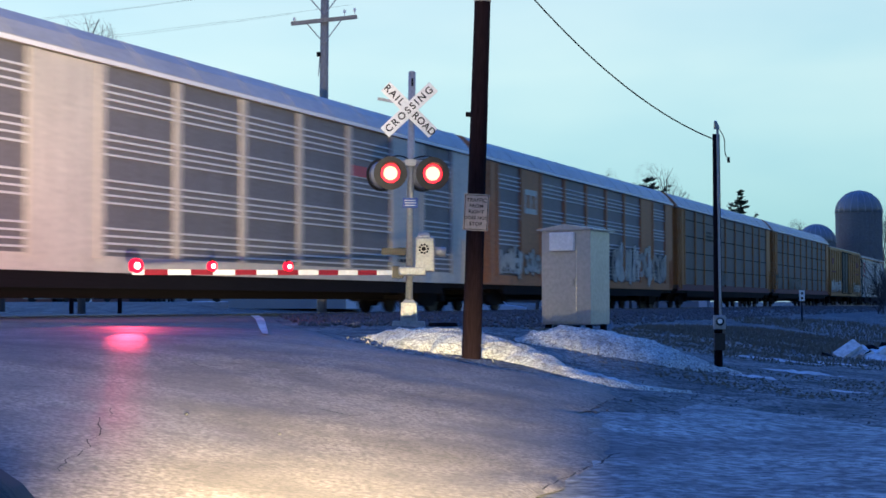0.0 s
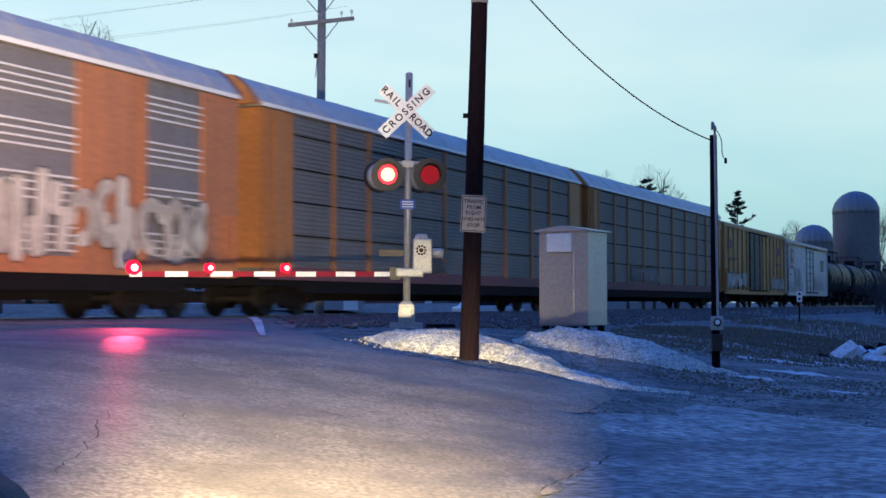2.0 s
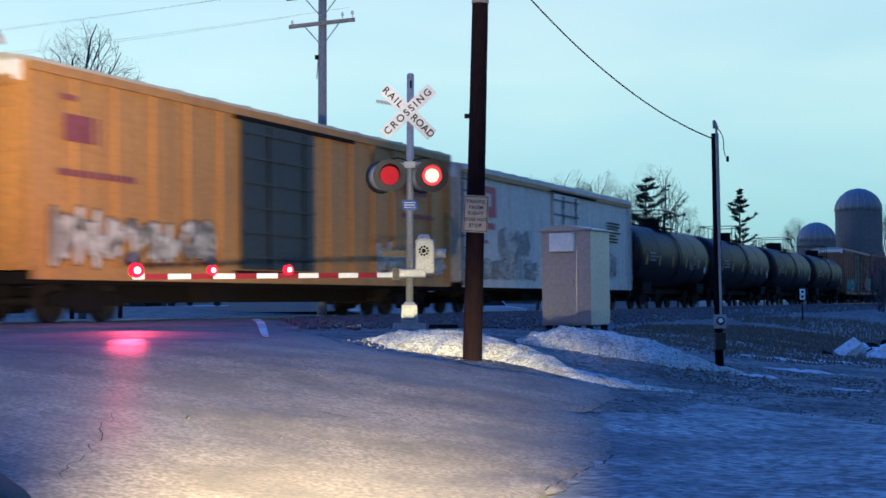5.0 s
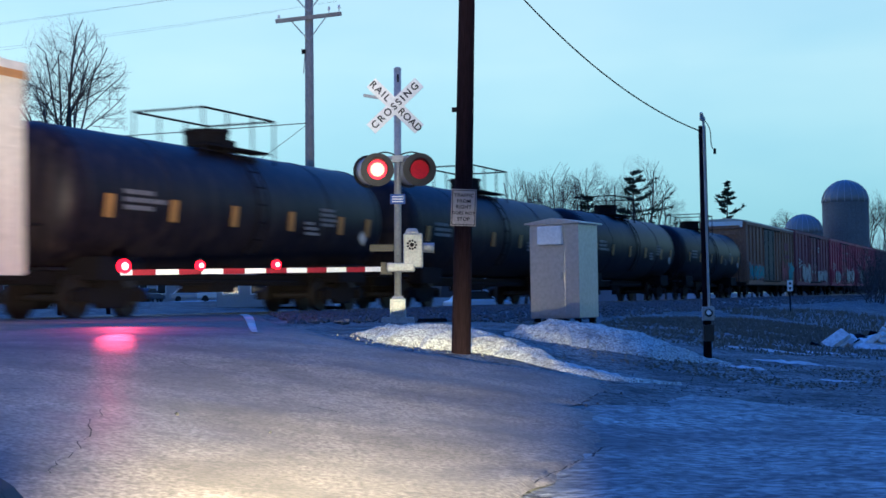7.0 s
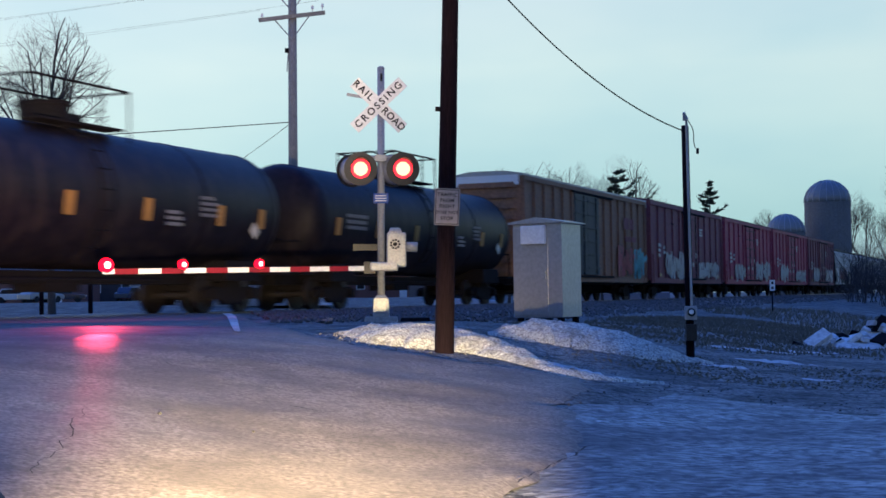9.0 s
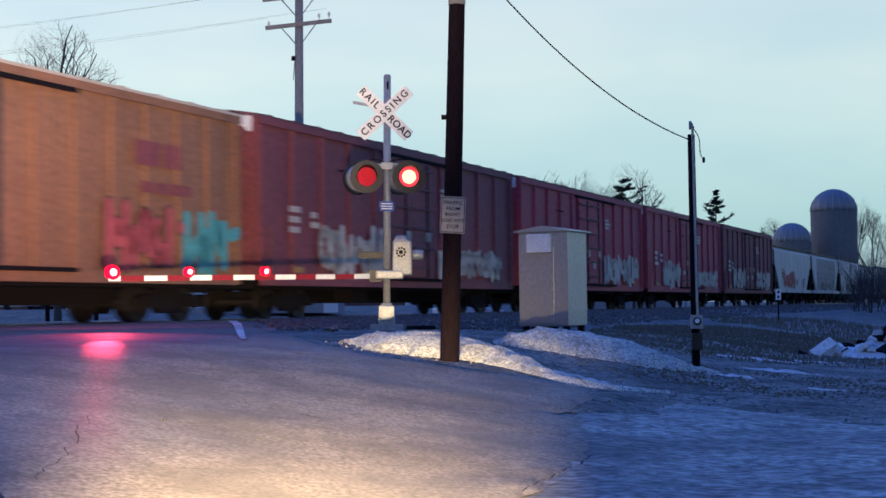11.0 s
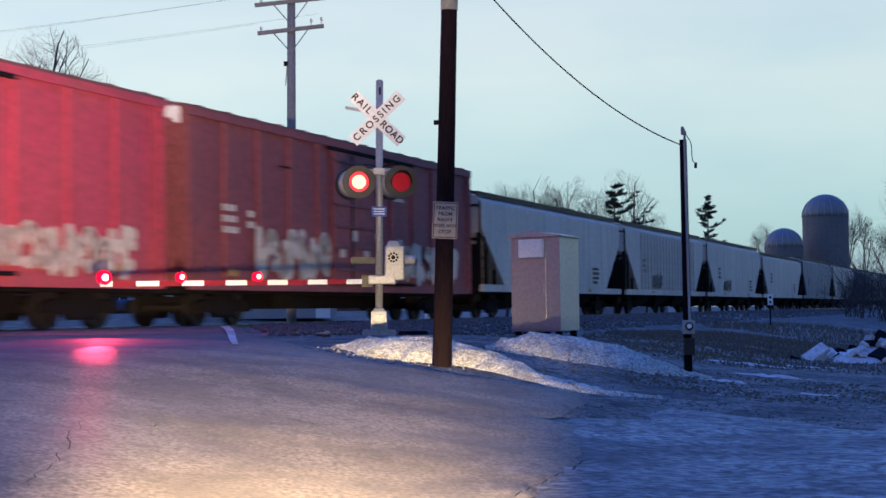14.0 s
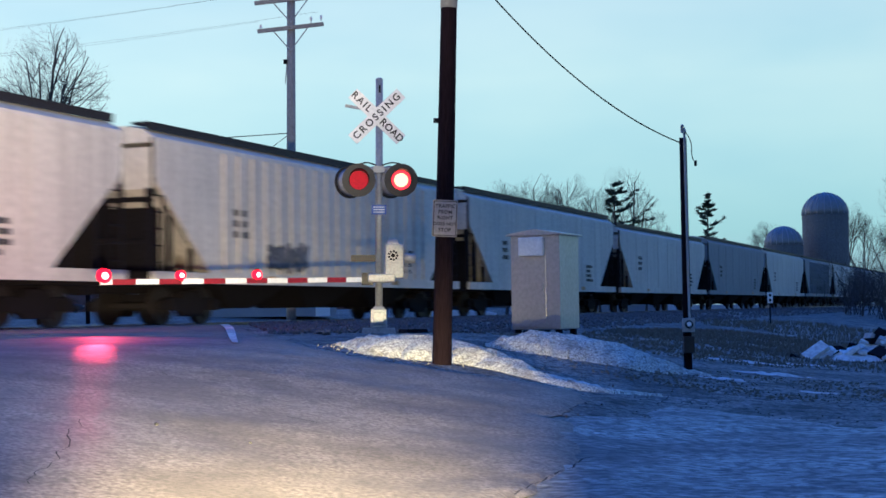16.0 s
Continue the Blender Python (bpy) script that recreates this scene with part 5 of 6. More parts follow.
def rack_b(t, h, xs):
    sign = part("logo_panel", Geo().box((-h + 4.9, -HALF - 0.046, 4.05), (1.3, 0.01, 0.9)), "paintwhite", t, "white railway logo panel")
    part("logo_shape", Geo().box((-h + 4.6, -HALF - 0.056, 4.05), (0.42, 0.01, 0.5)).box((-h + 5.2, -HALF - 0.056, 4.05), (0.42, 0.01, 0.5)), "rackorange", sign)
    scrawl(t, -h + 1.6, -h + 6.0, 1.25, 2.3, 5, y=-HALF - 0.06)
    scrawl(t, -h + 8.2, -h + 12.5, 1.2, 2.3, 6, y=-HALF - 0.06)
    scrawl(t, h - 10.8, h - 1.8, 1.15, 2.95, 7, y=-HALF - 0.06)


def rack_c(t, h, xs):
    bars(t, xs[3] + 0.4, 4.2, 1.6, 0.12, 3, "paintblack", y=-HALF - 0.05, seed=5)
    scrawl(t, -h + 8.6, -h + 12.0, 1.25, 2.0, 15, "rackgrey", "paintblack", y=-HALF - 0.06)


def rack_d(t, h, xs):
    scrawl(t, -h + 6.5, -h + 11.5, 1.3, 2.1, 25, "rackgrey", "paintblack", y=-HALF - 0.06)
    scrawl(t, -h + 0.6, -h + 2.0, 1.4, 2.6, 26, "paintblack", None, y=-HALF - 0.06)


def boxcar(start, end, paint, door_paint, label, ribs=18, tall=4.95, door=(-1.6, 1.6), marks=None, roof="roofgalv", smooth_side=False):
    t, length = car("boxcar", label, "railway car", start, end)
    h = length / 2 - 0.45
    base = 1.05
    part("underframe", Geo().box((0, 0, 0.90), (2 * h, 2.7, 0.22)).box((0, 0, 0.66), (2 * h - 7, 0.5, 0.5)).box((-2.6, -0.7, 0.62), (1.1, 0.6, 0.4)), "steel", t)
    part("side_sill", Geo().box((0, -HALF - 0.01, 1.0), (2 * h - 0.2, 0.06, 0.26)), paint, t)
    part("body", Geo().box((0, 0, (base + tall) / 2), (2 * h, 2.94, tall - base)), paint, t)
    o = [(-HALF - 0.05, tall - 0.06), (-HALF - 0.05, tall + 0.02), (-0.7, tall + 0.16), (0.7, tall + 0.16), (HALF + 0.05, tall + 0.02), (HALF + 0.05, tall - 0.06)]
    part("roof", Geo().along(o, -h - 0.05, h + 0.05), roof, t)
    part("top_rail", Geo().box((0, -HALF - 0.04, tall - 0.14), (2 * h, 0.06, 0.18)), paint, t)
    seam = Geo()
    for i in range(14):
        x = -h + 2 * h * (i + 0.5) / 14
        for (y0, z0), (y1, z1) in zip(o[1:4], o[2:5]):
            seam.rod((x, y0, z0 + 0.01), (x, y1, z1 + 0.01), 0.03, n=4, caps=False)
    tagged(part("roof_seam", seam, roof, t), kind="stuff")
    if not smooth_side:
        rib = Geo().prism([(-0.11, 1.16), (0.11, 1.16), (0.11, tall - 0.24), (-0.11, tall - 0.24)], -HALF - 0.055, -HALF + 0.04).mesh("rib", M[paint])
        for i in range(ribs):
            x = -h + 0.15 + (2 * h - 0.3) * i / (ribs - 1)
            if door[0] - 0.15 < x < door[1] + 0.15:
                continue
            part("rib", rib, paint, t, at=pose(x, 0, 0))
    d0, d1 = door
    for a, b in ((d0, (d0 + d1) / 2), ((d0 + d1) / 2, d1)):
        dr = part("door", Geo().box(((a + b) / 2, -HALF - 0.045, (1.2 + tall - 0.34) / 2), (b - a - 0.03, 0.07, tall - 0.34 - 1.2)), door_paint, t)
        # white and red doors get darker battens; the tone stands for shadow lines
        bt = Geo().box((0, 0, 0), (b - a - 0.12, 0.08, 0.07)).mesh("batten", M[{"boxwhite": "rackgrey", "boxred": "boxmaroon", "boxbrown": "boxmaroon"}.get(door_paint, door_paint)])
        for i in range(6):
            part("batten", bt, door_paint, dr, at=pose((a + b) / 2, -HALF - 0.09, 1.5 + i * (tall - 2.1) / 5))
        part("lock_rod", Geo().rod(((a + b) / 2 + 0.3, -HALF - 0.12, 1.2), ((a + b) / 2 + 0.3, -HALF - 0.12, tall - 0.4), 0.025, n=6), "steel", dr)
    for z in (1.12, tall - 0.28):
        part("door_track", Geo().box(((d0 + d1) / 2 + 1.0, -HALF - 0.07, z), ((d1 - d0) + 2.6, 0.10, 0.09)), "steel", t)
    for s in (-1, 1):
        e = Geo()
        for i in range(9):
            z = 1.3 + i * (tall - 1.7) / 8
            e.box((s * (h + 0.035), 0, z), (0.11, 2.5, 0.20), top=0.92)
        part("end_corrugation", e, paint, t)
        part("end_plate", Geo().box((s * (h + 0.02), 0, tall - 0.22), (0.08, 2.7, 0.40)), "white" if s < 0 else paint, t)
    if paint == "boxwhite":
        ladder(t, -h + 0.32, 0.9, tall - 0.2, "steel", wide=0.5)
    else:
        ladder(t, -h + 0.32, 0.9, 2.4, paint)
    ladder(t, h - 0.32, 0.9, tall - 0.2, paint)
    if marks:
        marks(t, h)
    return t


def marks_yellow(t, h):
    bars(t, -h + 0.9, 3.9, 1.9, 0.55, 1, "boxbrown", seed=1, gap=0.07, name="logo_shape")
    bars(t, -h + 0.8, 3.0, 2.6, 0.14, 1, "boxbrown", seed=2, gap=0.07)
    bars(t, -h + 0.9, 4.5, 0.7, 0.12, 1, "boxbrown", seed=3, gap=0.07)
    bars(t, h - 3.6, 3.9, 2.4, 0.55, 1, "boxbrown", seed=4, gap=0.07, name="logo_shape")
    bars(t, h - 3.8, 3.0, 2.8, 0.14, 1, "boxbrown", seed=5, gap=0.07)
    scrawl(t, -h + 0.6, -h + 6.2, 1.2, 2.3, 31, "paintwhite", "paintblack", gap=0.075)
    scrawl(t, h - 5.5, h - 0.7, 1.2, 2.1, 32, "paintwhite", "paintblack", gap=0.075)


def marks_rail(t, h):
    bars(t, h - 4.6, 3.75, 2.8, 0.55, 1, "boxbrown", seed=8, gap=0.07, name="logo_shape")
    bars(t, h - 4.3, 3.0, 2.6, 0.25, 1, "boxbrown", seed=9, gap=0.07)
    scrawl(t, h - 5.6, h - 2.6, 1.2, 2.6, 41, "paintpink", "paintblack", gap=0.075)
    scrawl(t, h - 2.6, h - 0.6, 1.2, 2.5, 42, "paintteal", "paintteal", gap=0.075)
    scrawl(t, -h + 1.0, -h + 6.0, 1.2, 2.3, 43, "paintteal", "paintpink", gap=0.075)


def marks_white(t, h):
    lg = part("logo_shape", Geo().box((-h + 2.6, -HALF - 0.02, 3.85), (1.2, 0.02, 1.05)), "paintpink", t, "red railway logo panel")
    bars(lg, -h + 2.2, 3.9, 0.75, 0.45, 1, "boxwhite", seed=3, gap=0.034)
    bars(t, -h + 1.6, 3.0, 2.2, 0.22, 1, "paintpink", seed=4, gap=0.012)
    bars(t, -h + 1.5, 2.45, 1.1, 0.12, 1, "paintpink", seed=5, gap=0.012)
    bars(t, h - 3.8, 3.8, 2.2, 0.08, 7, "paintblack", seed=6, gap=0.012)
    scrawl(t, -h + 3.6, -h + 6.4, 1.9, 3.0, 51, "boxwhite", "hopperblue", gap=0.016)
    scrawl(t, -h + 1.6, -h + 7.6, 1.15, 1.9, 52, "boxwhite", "rackgrey", gap=0.014)
    scrawl(t, h - 7.2, h - 2.6, 1.4, 2.5, 53, "boxwhite", "rackgrey", gap=0.016)
    part("roof_stripe", Geo().box((0, -HALF - 0.075, 4.72), (2 * h, 0.012, 0.16)), "boxyellow", t)


def marks_red(seed, white=True):
    def go(t, h):
        rnd = random.Random(seed)
        bars(t, -h + 1.5, 2.9, 0.8, 0.16, 3, "paintwhite", seed=seed, gap=0.07)
        bars(t, -h + 2.7, 2.8, 0.6, 0.16, 2, "paintwhite", seed=seed + 1, gap=0.07)
        bars(t, 2.4, 4.1, 0.9, 0.10, 3, "paintwhite", seed=seed + 2, gap=0.075)
        bars(t, -h + 4.4, 4.15, 1.0, 0.05, 1, "steel", seed=seed + 3, gap=0.07)
        scrawl(t, -h + 3.2, -2.0, 1.15, 2.25 + 0.5 * rnd.random(), seed + 5, "paintwhite", "paintwhite" if white else "paintblack", gap=0.07)
        scrawl(t, 2.2, h - 1.4, 1.15, 2.15 + 0.6 * rnd.random(), seed + 6, "paintwhite", "paintwhite", gap=0.07)
        plate = Geo().box((0, 0, 0), (0.3, 0.01, 0.3)).mesh("placard", M["paintwhite"])
        for i in range(4):
            part("placard", plate, "paintwhite", t, at=pose(-1.2 + 0.8 * i, -HALF - 0.12, 2.0 + 0.5 * (i % 2)))
        for x in (-h + 2.0, h - 2.0):
            part("reflector", Geo().box((x, -HALF - 0.07, 1.3), (0.5, 0.01, 0.16)), "reflector", t)
    return go


def tank_car(start, end, label, seed):
    rnd = random.Random(seed)
    t, length = car("tank_car", label, "railway car", start, end)
    h = length / 2 - 0.75
    r, zc = 1.56, 2.60
    rings = []
    for x, k in [(-h, 0.05), (-h + 0.05, 0.42), (-h + 0.16, 0.70), (-h + 0.32, 0.88), (-h + 0.52, 0.97), (-h + 0.75, 1.0)]:
        rings.append((x, k))
    rings += [(0, 1.0)] + [(-x, k) for x, k in rings[::-1]]
    part("tank", Geo().rings([[(x, r * k * math.cos(a * math.pi / 22), zc + r * k * math.sin(a * math.pi / 22)) for a in range(44)] for x, k in rings]), "tank", t, smooth=True)
    for x in (-h + 0.8, -h / 2, 0, h / 2, h - 0.8):
        part("weld_band", Geo().rings([[(x + dx, (r + k) * math.cos(a * math.pi / 22), zc + (r + k) * math.sin(a * math.pi / 22)) for a in range(44)] for dx, k in ((-0.05, -0.01), (-0.05, 0.012), (0.05, 0.012), (0.05, -0.01))]), "tank", t, smooth=False)
    part("underframe", Geo().box((0, 0, 0.86), (2 * h + 0.4, 0.7, 0.28)).box((-h + 2.1, 0, 1.05), (1.6, 2.7, 0.5)).box((h - 2.1, 0, 1.05), (1.6, 2.7, 0.5)), "steel", t)
    for s in (-1, 1):
        part("end_platform", Geo().box((s * (h + 0.05), 0, 1.02), (0.7, 2.7, 0.06)), "steel", t)
        rail = Geo()
        for y in (-1.2, 1.2):
            rail.rod((s * (h + 0.3), y, 1.0), (s * (h + 0.3), y, 1.9), 0.025, n=6)
        rail.rod((s * (h + 0.3), -1.2, 1.9), (s * (h + 0.3), 1.2, 1.9), 0.025, n=6)
        part("end_rail", rail, "steel", t)
    # manway, walkway and railing on top
    part("manway", Geo().rod((0, 0, zc + r - 0.1), (0, 0, zc + r + 0.42), 0.55, n=20).rod((0, 0, zc + r + 0.42), (0, 0, zc + r + 0.50), 0.60, n=20), "steel", t)
    part("valve_box", Geo().box((0.85, 0.1, zc + r + 0.12), (0.5, 0.6, 0.4)), "steel", t)
    part("walkway", Geo().box((0, -0.75, zc + r - 0.02), (3.0, 0.5, 0.05)).box((0, 0.75, zc + r - 0.02), (3.0, 0.5, 0.05)), "steel", t)
    post = Geo().rod((0, 0, zc + r - 0.3), (0, 0, zc + r + 0.85), 0.025, n=6).mesh("railing_post", M["steel"])
    for y in (-1.0, 1.0):
        for x in (-1.7, -0.6, 0.6, 1.7):
            part("railing_post", post, "steel", t, at=pose(x, y, 0))
        part("railing_bar", Geo().rod((-1.72, y, zc + r + 0.85), (1.72, y, zc + r + 0.85), 0.028, n=6), "steel", t)
    for x in (-1.7, 1.7):
        part("railing_bar", Geo().rod((x, -1.0, zc + r + 0.85), (x, 1.0, zc + r + 0.85), 0.025, n=6), "steel", t)
    lad = Geo()
    for x in (-0.25, 0.25):
        prev = None
        for i in range(9):
            p = (x, -(r + 0.10) * math.cos(-0.75 + i * 0.27), zc + (r + 0.10) * math.sin(-0.75 + i * 0.27))
            if prev:
                lad.rod(prev, p, 0.02, n=5)
            prev = p
    for i in range(9):
        a = -0.75 + i * 0.27
        lad.rod((-0.25, -(r + 0.10) * math.cos(a), zc + (r + 0.10) * math.sin(a)), (0.25, -(r + 0.10) * math.cos(a), zc + (r + 0.10) * math.sin(a)), 0.018, n=5)
    part("ladder", lad, "steel", t)
    # reflective patches and lettering bars
    ref = Geo().box((0, 0, 0), (0.26, 0.016, 0.50)).mesh("reflector", M["reflector"])
    a = -0.12
    for x in (-h + 1.4, -h / 2, -1.2, 1.6, h / 2 + 0.6, h - 1.5):
        part("reflector", ref, "reflector", t, at=pose(x, -(r + 0.012) * math.cos(a), zc + (r + 0.012) * math.sin(a) - 0.05, 8, 0, 0))
    bars(t, -h + 1.9, zc + 0.1, 1.6, 0.10, 3, "rackgrey", y=-r - 0.006, seed=seed, gap=0.006)
    bars(t, h - 4.4, zc + 0.15, 1.0, 0.08, 4, "rackgrey", y=-r - 0.006, seed=seed + 1, gap=0.006)
    bars(t, 2.3, zc - 0.25, 0.8, 0.08, 3, "rackgrey", y=-r - 0.006, seed=seed + 2, gap=0.006)
    part("placard", Geo().box((h - 1.9, -r - 0.02, zc - 0.55), (0.3, 0.02, 0.3), Euler((0, 0.785, 0)).to_matrix()), "paintwhite", t)
    part("pipe_guard", Geo().box((0, 0, 0.75), (1.2, 0.9, 0.4)).rod((-3, -0.9, 0.8), (3, -0.9, 0.8), 0.04, n=6), "steel", t)
    return t


def hopper(start, end, paint, label, seed, ribbed=False, tall=4.55, marks=None):
    t, length = car("hopper_car", label, "railway car", start, end)
    h = length / 2 - 0.42
    base = 1.12
    side = [(-h + 2.7, base), (h - 2.7, base), (h - 0.62, 2.95), (h - 0.30, 3.2), (h - 0.22, 3.4), (h - 0.22, tall - 0.35), (-h + 0.22, tall - 0.35), (-h + 0.22, 3.4), (-h + 0.30, 3.2), (-h + 0.62, 2.95)]
    for s in (-1, 1):
        g = Geo()
        # sides bulge a little outwards at mid height
        y = s * (HALF - 0.02)
        g.prism(side, y - 0.05, y + 0.05)
        part("side_sheet", g, paint, t)
    part("side_sill", Geo().box((0, -HALF - 0.02, 1.10), (2 * h - 0.2, 0.12, 0.26)).box((0, HALF + 0.02, 1.10), (2 * h - 0.2, 0.12, 0.26)), paint, t)
    top = [(-HALF - 0.03, tall - 0.40), (-HALF - 0.01, tall - 0.28), (-1.2, tall - 0.08), (-0.7, tall), (0.7, tall), (1.2, tall - 0.08), (HALF + 0.01, tall - 0.28), (HALF + 0.03, tall - 0.40)]
    part("roof", Geo().along(top, -h + 0.2, h - 0.2), paint, t)
    for y in (-1.12, 1.12):
        part("roof_walk", Geo().box((0, y, tall + 0.06), (2 * h - 0.5, 0.46, 0.05)).box((0, y - 0.2, tall - 0.02), (2 * h - 0.5, 0.04, 0.16)), "wheel", t, "dark running board")
    part("hatch", Geo().box((0, 0, tall + 0.08), (2 * h - 2.4, 0.75, 0.14)), "roofgalv", t)
    for a, b in ((-h + 0.26, -h + 2.7), (h - 0.26, h - 2.7)):
        hull = Geo().add([(a, -1.42, tall - 0.5), (a, 1.42, tall - 0.5), (a, 1.42, 3.1), (a, -1.42, 3.1), (b, -1.42, base), (b, 1.42, base)], [(0, 1, 2, 3), (3, 2, 5, 4)])
        part("end_sheet", hull, paint, t)
        # dark sheet added to block the see-through end; stands in for the recess's shade
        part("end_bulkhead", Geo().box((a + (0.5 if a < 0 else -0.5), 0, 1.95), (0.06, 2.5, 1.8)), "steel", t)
    # second dark sheet added lengthwise, to keep the end recess as dark as shade
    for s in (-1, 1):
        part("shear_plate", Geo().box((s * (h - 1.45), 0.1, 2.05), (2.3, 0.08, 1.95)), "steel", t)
    bay = Geo()
    n = 3
    for i in range(n):
        cx = -h + 3.1 + (2 * h - 6.2) * (i + 0.5) / n
        w = (2 * h - 6.2) / n
        bay.add([(cx - w / 2, -1.3, 1.1), (cx + w / 2, -1.3, 1.1), (cx + w / 2, 1.3, 1.1), (cx - w / 2, 1.3, 1.1), (cx - 0.5, -0.8, 0.38), (cx + 0.5, -0.8, 0.38), (cx + 0.5, 0.8, 0.38), (cx - 0.5, 0.8, 0.38)],
                [(0, 1, 5, 4), (1, 2, 6, 5), (2, 3, 7, 6), (3, 0, 4, 7), (4, 5, 6, 7)])
    part("discharge_bay", bay, "steel", t)
    part("underframe", Geo().box((0, 0, 0.90), (2 * h, 0.6, 0.3)).box((-h + 1.4, 0, 0.98), (2.8, 2.7, 0.16)).box((h - 1.4, 0, 0.98), (2.8, 2.7, 0.16)), "steel", t)
    for s in (-1, 1):
        part("corner_post", Geo().box((s * (h - 0.12), -HALF + 0.08, 2.1), (0.10, 0.10, 2.0)).box((s * (h - 1.0), -HALF + 0.1, 2.0), (0.09, 0.09, 1.9)).box((s * (h - 1.9), -HALF + 0.12, 1.55), (0.09, 0.09, 1.0)), "steel", t)
        part("end_frame", Geo().box((s * (h - 0.5), 0, 2.9), (0.10, 2.6, 0.14)).box((s * (h - 0.1), 0, 1.9), (0.06, 2.6, 0.07)), "steel", t)
        ladder(t, s * (h - 0.40), 0.9, tall - 0.3, "steel", y=-HALF + 0.02)
    if ribbed:
        rib = Geo().box((0, -HALF - 0.06, (1.25 + tall - 0.4) / 2), (0.12, 0.09, tall - 0.4 - 1.25)).mesh("rib", M[paint])
        for i in range(19):
            x = -h + 3.2 + (2 * h - 6.4) * i / 18
            part("rib", rib, paint, t, at=pose(x, 0, 0))
    else:
        rib = Geo().box((0, -HALF - 0.035, (1.25 + tall - 0.4) / 2), (0.07, 0.014, tall - 0.4 - 1.25)).mesh("seam", M[paint])
        for i in range(7):
            part("seam", rib, paint, t, at=pose(-h + 3.3 + (2 * h - 6.6) * i / 6, 0, 0))
    bars(t, -h + 3.6, 2.75, 0.8, 0.16, 3, "paintblack", seed=seed, gap=0.05)
    bars(t, h - 4.9, 2.1, 1.1, 0.12, 4, "paintblack", seed=seed + 1, gap=0.05)
    for x in (-h + 5.5, h - 5.5):
        part("reflector", Geo().box((x, -HALF - 0.085, 1.12), (0.5, 0.01, 0.14)), "reflector", t)
    if marks:
        marks(t, h)
    return t


def hop_pink(t, h):
    scrawl(t, -h + 4.2, -h + 10.4, 1.3, 2.7, 71, "paintpink", "paintpink", gap=0.055)
    scrawl(t, h - 8.5, h - 7.6, 1.6, 2.1, 72, "paintblack", None, gap=0.055)


def hop_tag(t, h):
    scrawl(t, -h + 5.2, -h + 7.4, 1.35, 2.1, 73, "rackgrey", "paintblack", gap=0.12)


autorack(25.0, 52.0, "rackwhite", "arched galvanised roof", True, "cream and silver autorack car with louvred sides", rack_a)
autorack(52.0, 79.2, "rackorange", "arched galvanised roof", True, "orange-brown autorack car with louvred sides and graffiti", rack_b)
autorack(79.2, 106.0, "rackyellow", "arched galvanised roof", False, "yellow autorack car with grey fluted side panels", rack_c)
autorack(106.0, 132.9, "rackyellow", "arched galvanised roof", False, "yellow autorack car with weathered grey side panels", rack_d)
boxcar(132.9, 154.3, "boxyellow", "door", "yellow boxcar with dark doors and graffiti", 16, 5.14, (-2.6, 1.0), marks_yellow)
boxcar(154.3, 175.5, "boxwhite", "boxwhite", "dirty white boxcar with red markings and graffiti", 14, 4.95, (-0.9, 2.2), marks_white, roof="boxwhite", smooth_side=True)
for i, (a, b) in enumerate(((175.5, 192.2), (192.2, 210.5), (210.5, 228.3), (228.3, 246.2))):
    tank_car(a, b, "black tank car with yellow reflective patches", 80 + i * 5)
boxcar(246.2, 266.4, "boxtan", "door", "weathered ochre boxcar with dark doors, teal and pink graffiti", 16, 5.08, (-3.0, 0.8), marks_rail)
boxcar(266.4, 286.3, "boxbrown", "boxbrown", "oxide-red boxcar with white graffiti along its foot", 12, 5.22, (-1.7, 1.7), marks_red(101), roof="boxmaroon")
boxcar(286.3, 305.6, "boxred", "boxred", "faded red boxcar with white graffiti along its foot", 12, 5.22, (-1.7, 1.7), marks_red(121), roof="boxmaroon")
boxcar(305.6, 325.0, "boxred", "boxred", "bright red boxcar with white graffiti along its foot", 12, 5.22, (-1.7, 1.7), marks_red(141), roof="boxmaroon")
boxcar(325.0, 344.3, "boxbrown", "boxbrown", "oxide-red boxcar with white graffiti along its foot", 12, 5.22, (-1.7, 1.7), marks_red(161), roof="boxmaroon")
hopper(344.3, 364.4, "hopper", "pale grey hopper car with red graffiti", 201, False, marks=hop_pink)
hopper(364.4, 384.0, "hopper", "pale grey ribbed hopper car", 211, True, marks=hop_tag)
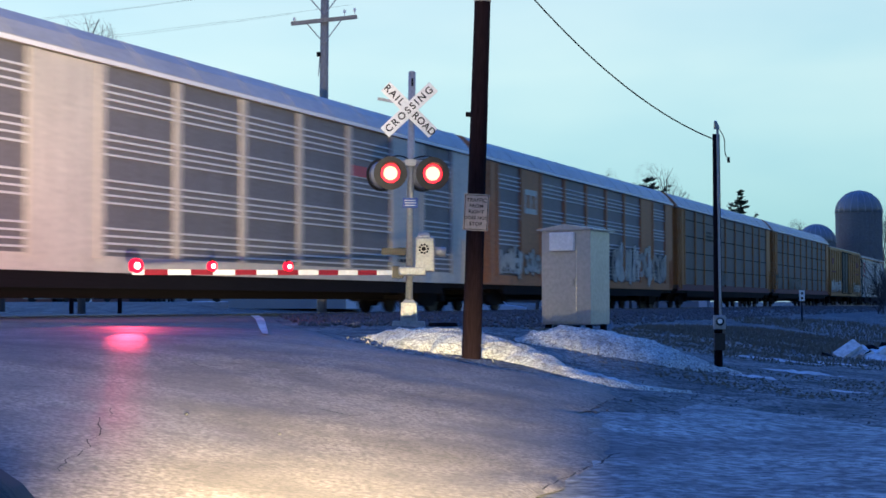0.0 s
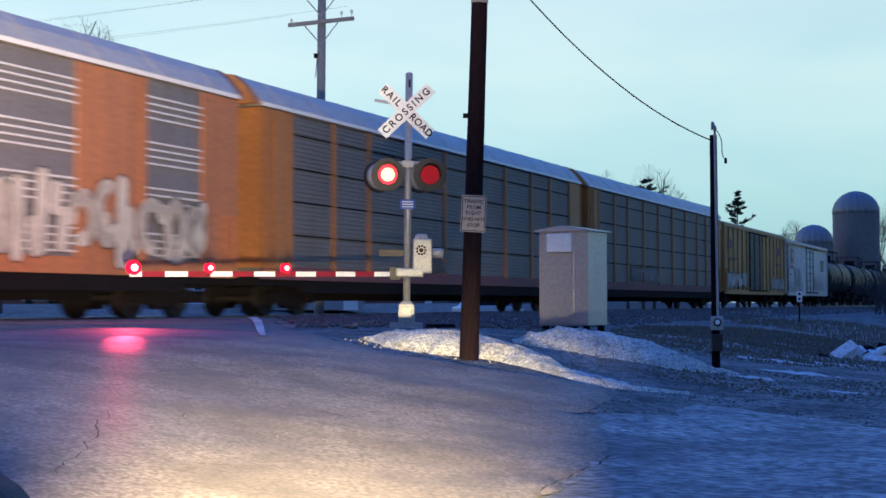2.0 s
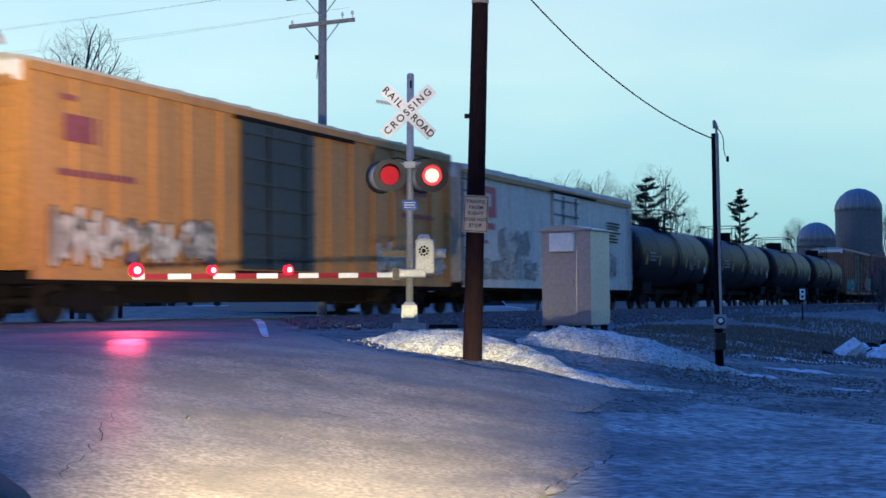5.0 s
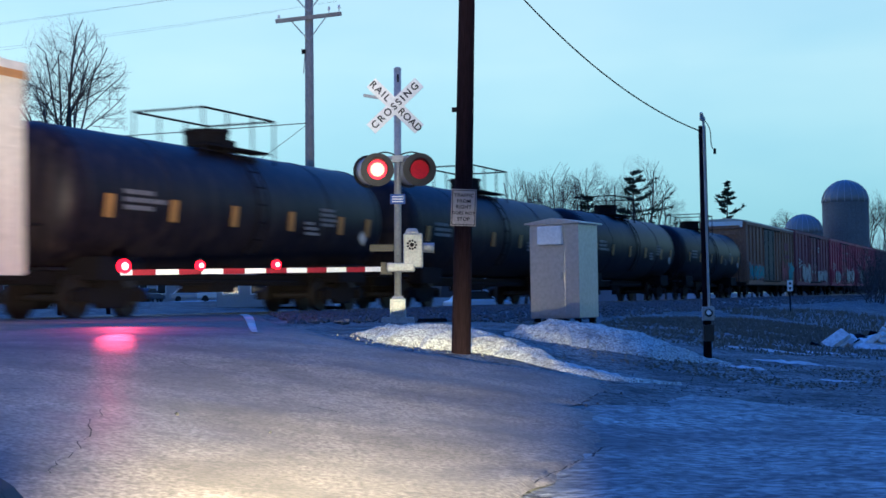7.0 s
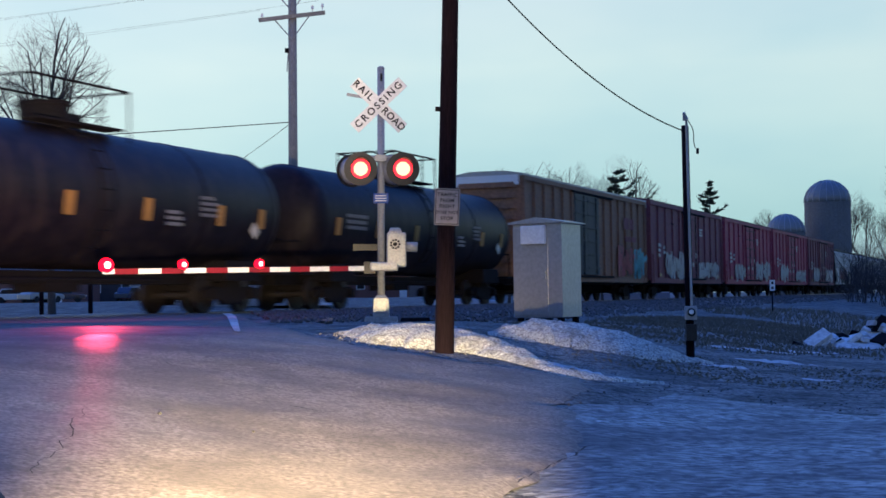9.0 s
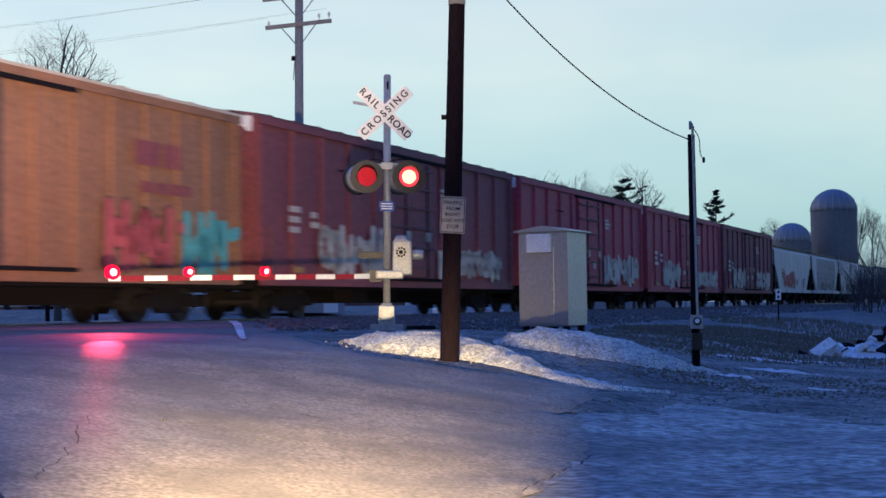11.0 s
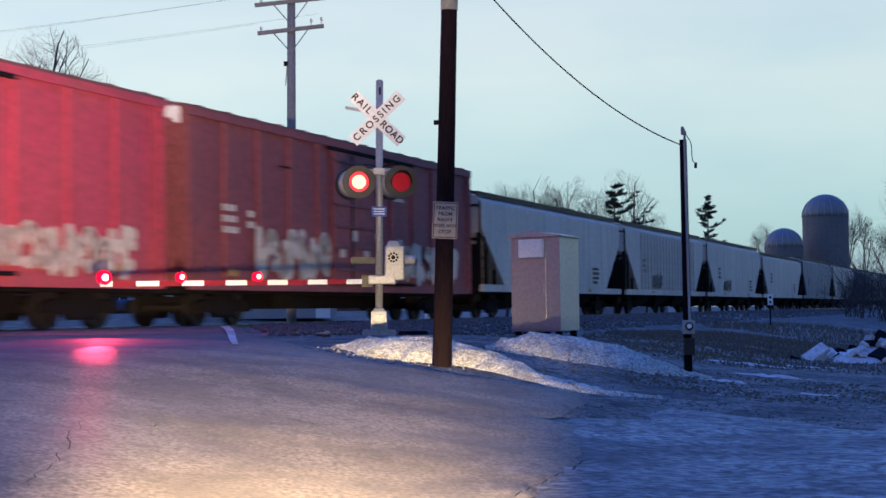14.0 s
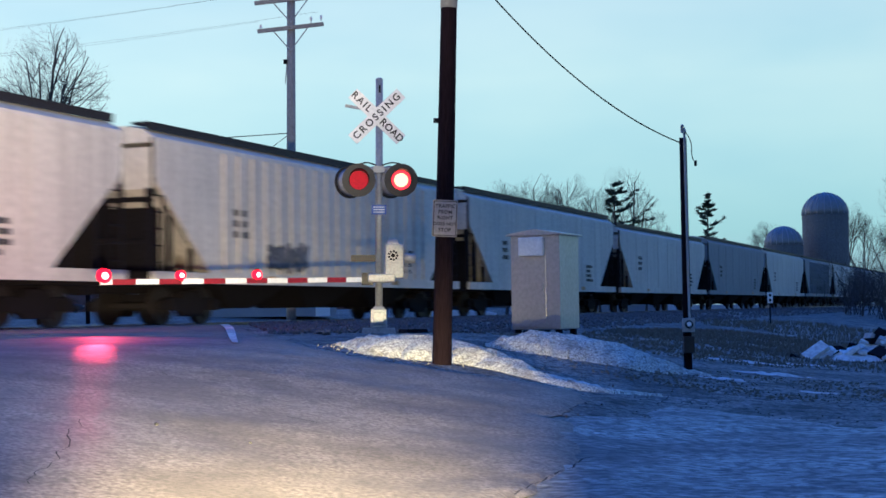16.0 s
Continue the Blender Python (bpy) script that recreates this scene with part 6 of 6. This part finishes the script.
hopper(384.0, 404.3, "hopper", "pale grey hopper car", 221, False, marks=hop_tag)
hopper(404.3, 425.4, "hopper", "pale grey hopper car", 231, False, tall=4.3)
hopper(425.4, 447.1, "hopperblue", "slate blue hopper car", 241, False)
at = 447.1
for i in range(5):
    hopper(at, at + 20.8, "hopper" if i % 2 == 0 else "hopperblue", "grey hopper car far down the train", 251 + 10 * i, i % 2 == 1)
    at += 20.8


# ---- what moves ----
def gone(t):
    """Metres that the train has run after t seconds."""
    return SPEED * t - 0.01352 * t * t


def motions():
    # the train runs past, slowing very slightly
    shift = -SIDE / math.cos(BEARING) * math.sin(BEARING)
    for ob, middle in CARS:
        rows = []
        for k in range(9):
            t = 2.0 * k
            p = on_track(middle - gone(t) + shift, 0, RAIL_TOP)
            rows.append((t, pose(p.x, p.y, p.z, 0, 0, HEADING)))
        walk(ob, rows)
    # the wheels roll, the same for every axle
    for x, sets in AXLES.items():
        walk(sets[0], [(k / FPS, pose(x, 0, 0.457, 0, -math.degrees(gone(k / FPS) / 0.457), 0)) for k in range(16 * FPS + 1)])
        src = sets[0].animation_data
        for ob in sets[1:]:
            ob.rotation_mode = "QUATERNION"
            ob.animation_data_create()
            ob.animation_data.action = src.action
            ob.animation_data.action_slot = src.action_slot
    flash()


def flash():
    """The two flashers light in turn, each for 0.7 s of every 1.2 s: a lens swings its lit face to the road."""
    for ob, first in FLASHERS:
        on = -0.15 if first else 0.45
        rows, t, lit = [], on - 1.2, 0
        turn = 0
        events = []
        while t < 16.2:
            events += [(t, 180), (t + 0.8, 0)]
            t += 1.2
        last = 0
        for at, goal in events:
            if at > 0:
                if not rows:
                    rows.append((0.0, pose(0, 0, 0, 0, 0, last)))
                if at + 0.1 < 16.0:
                    for k in range(4):
                        s = round(at * FPS) / FPS + k / FPS
                        if s > rows[-1][0]:
                            rows.append((s, pose(0, 0, 0, 0, 0, last + (goal - last) * k / 3)))
            last = goal if at + 0.1 < 16.0 else last
        rows.append((16.0, pose(0, 0, 0, 0, 0, last)))
        walk(ob, rows)


motions()
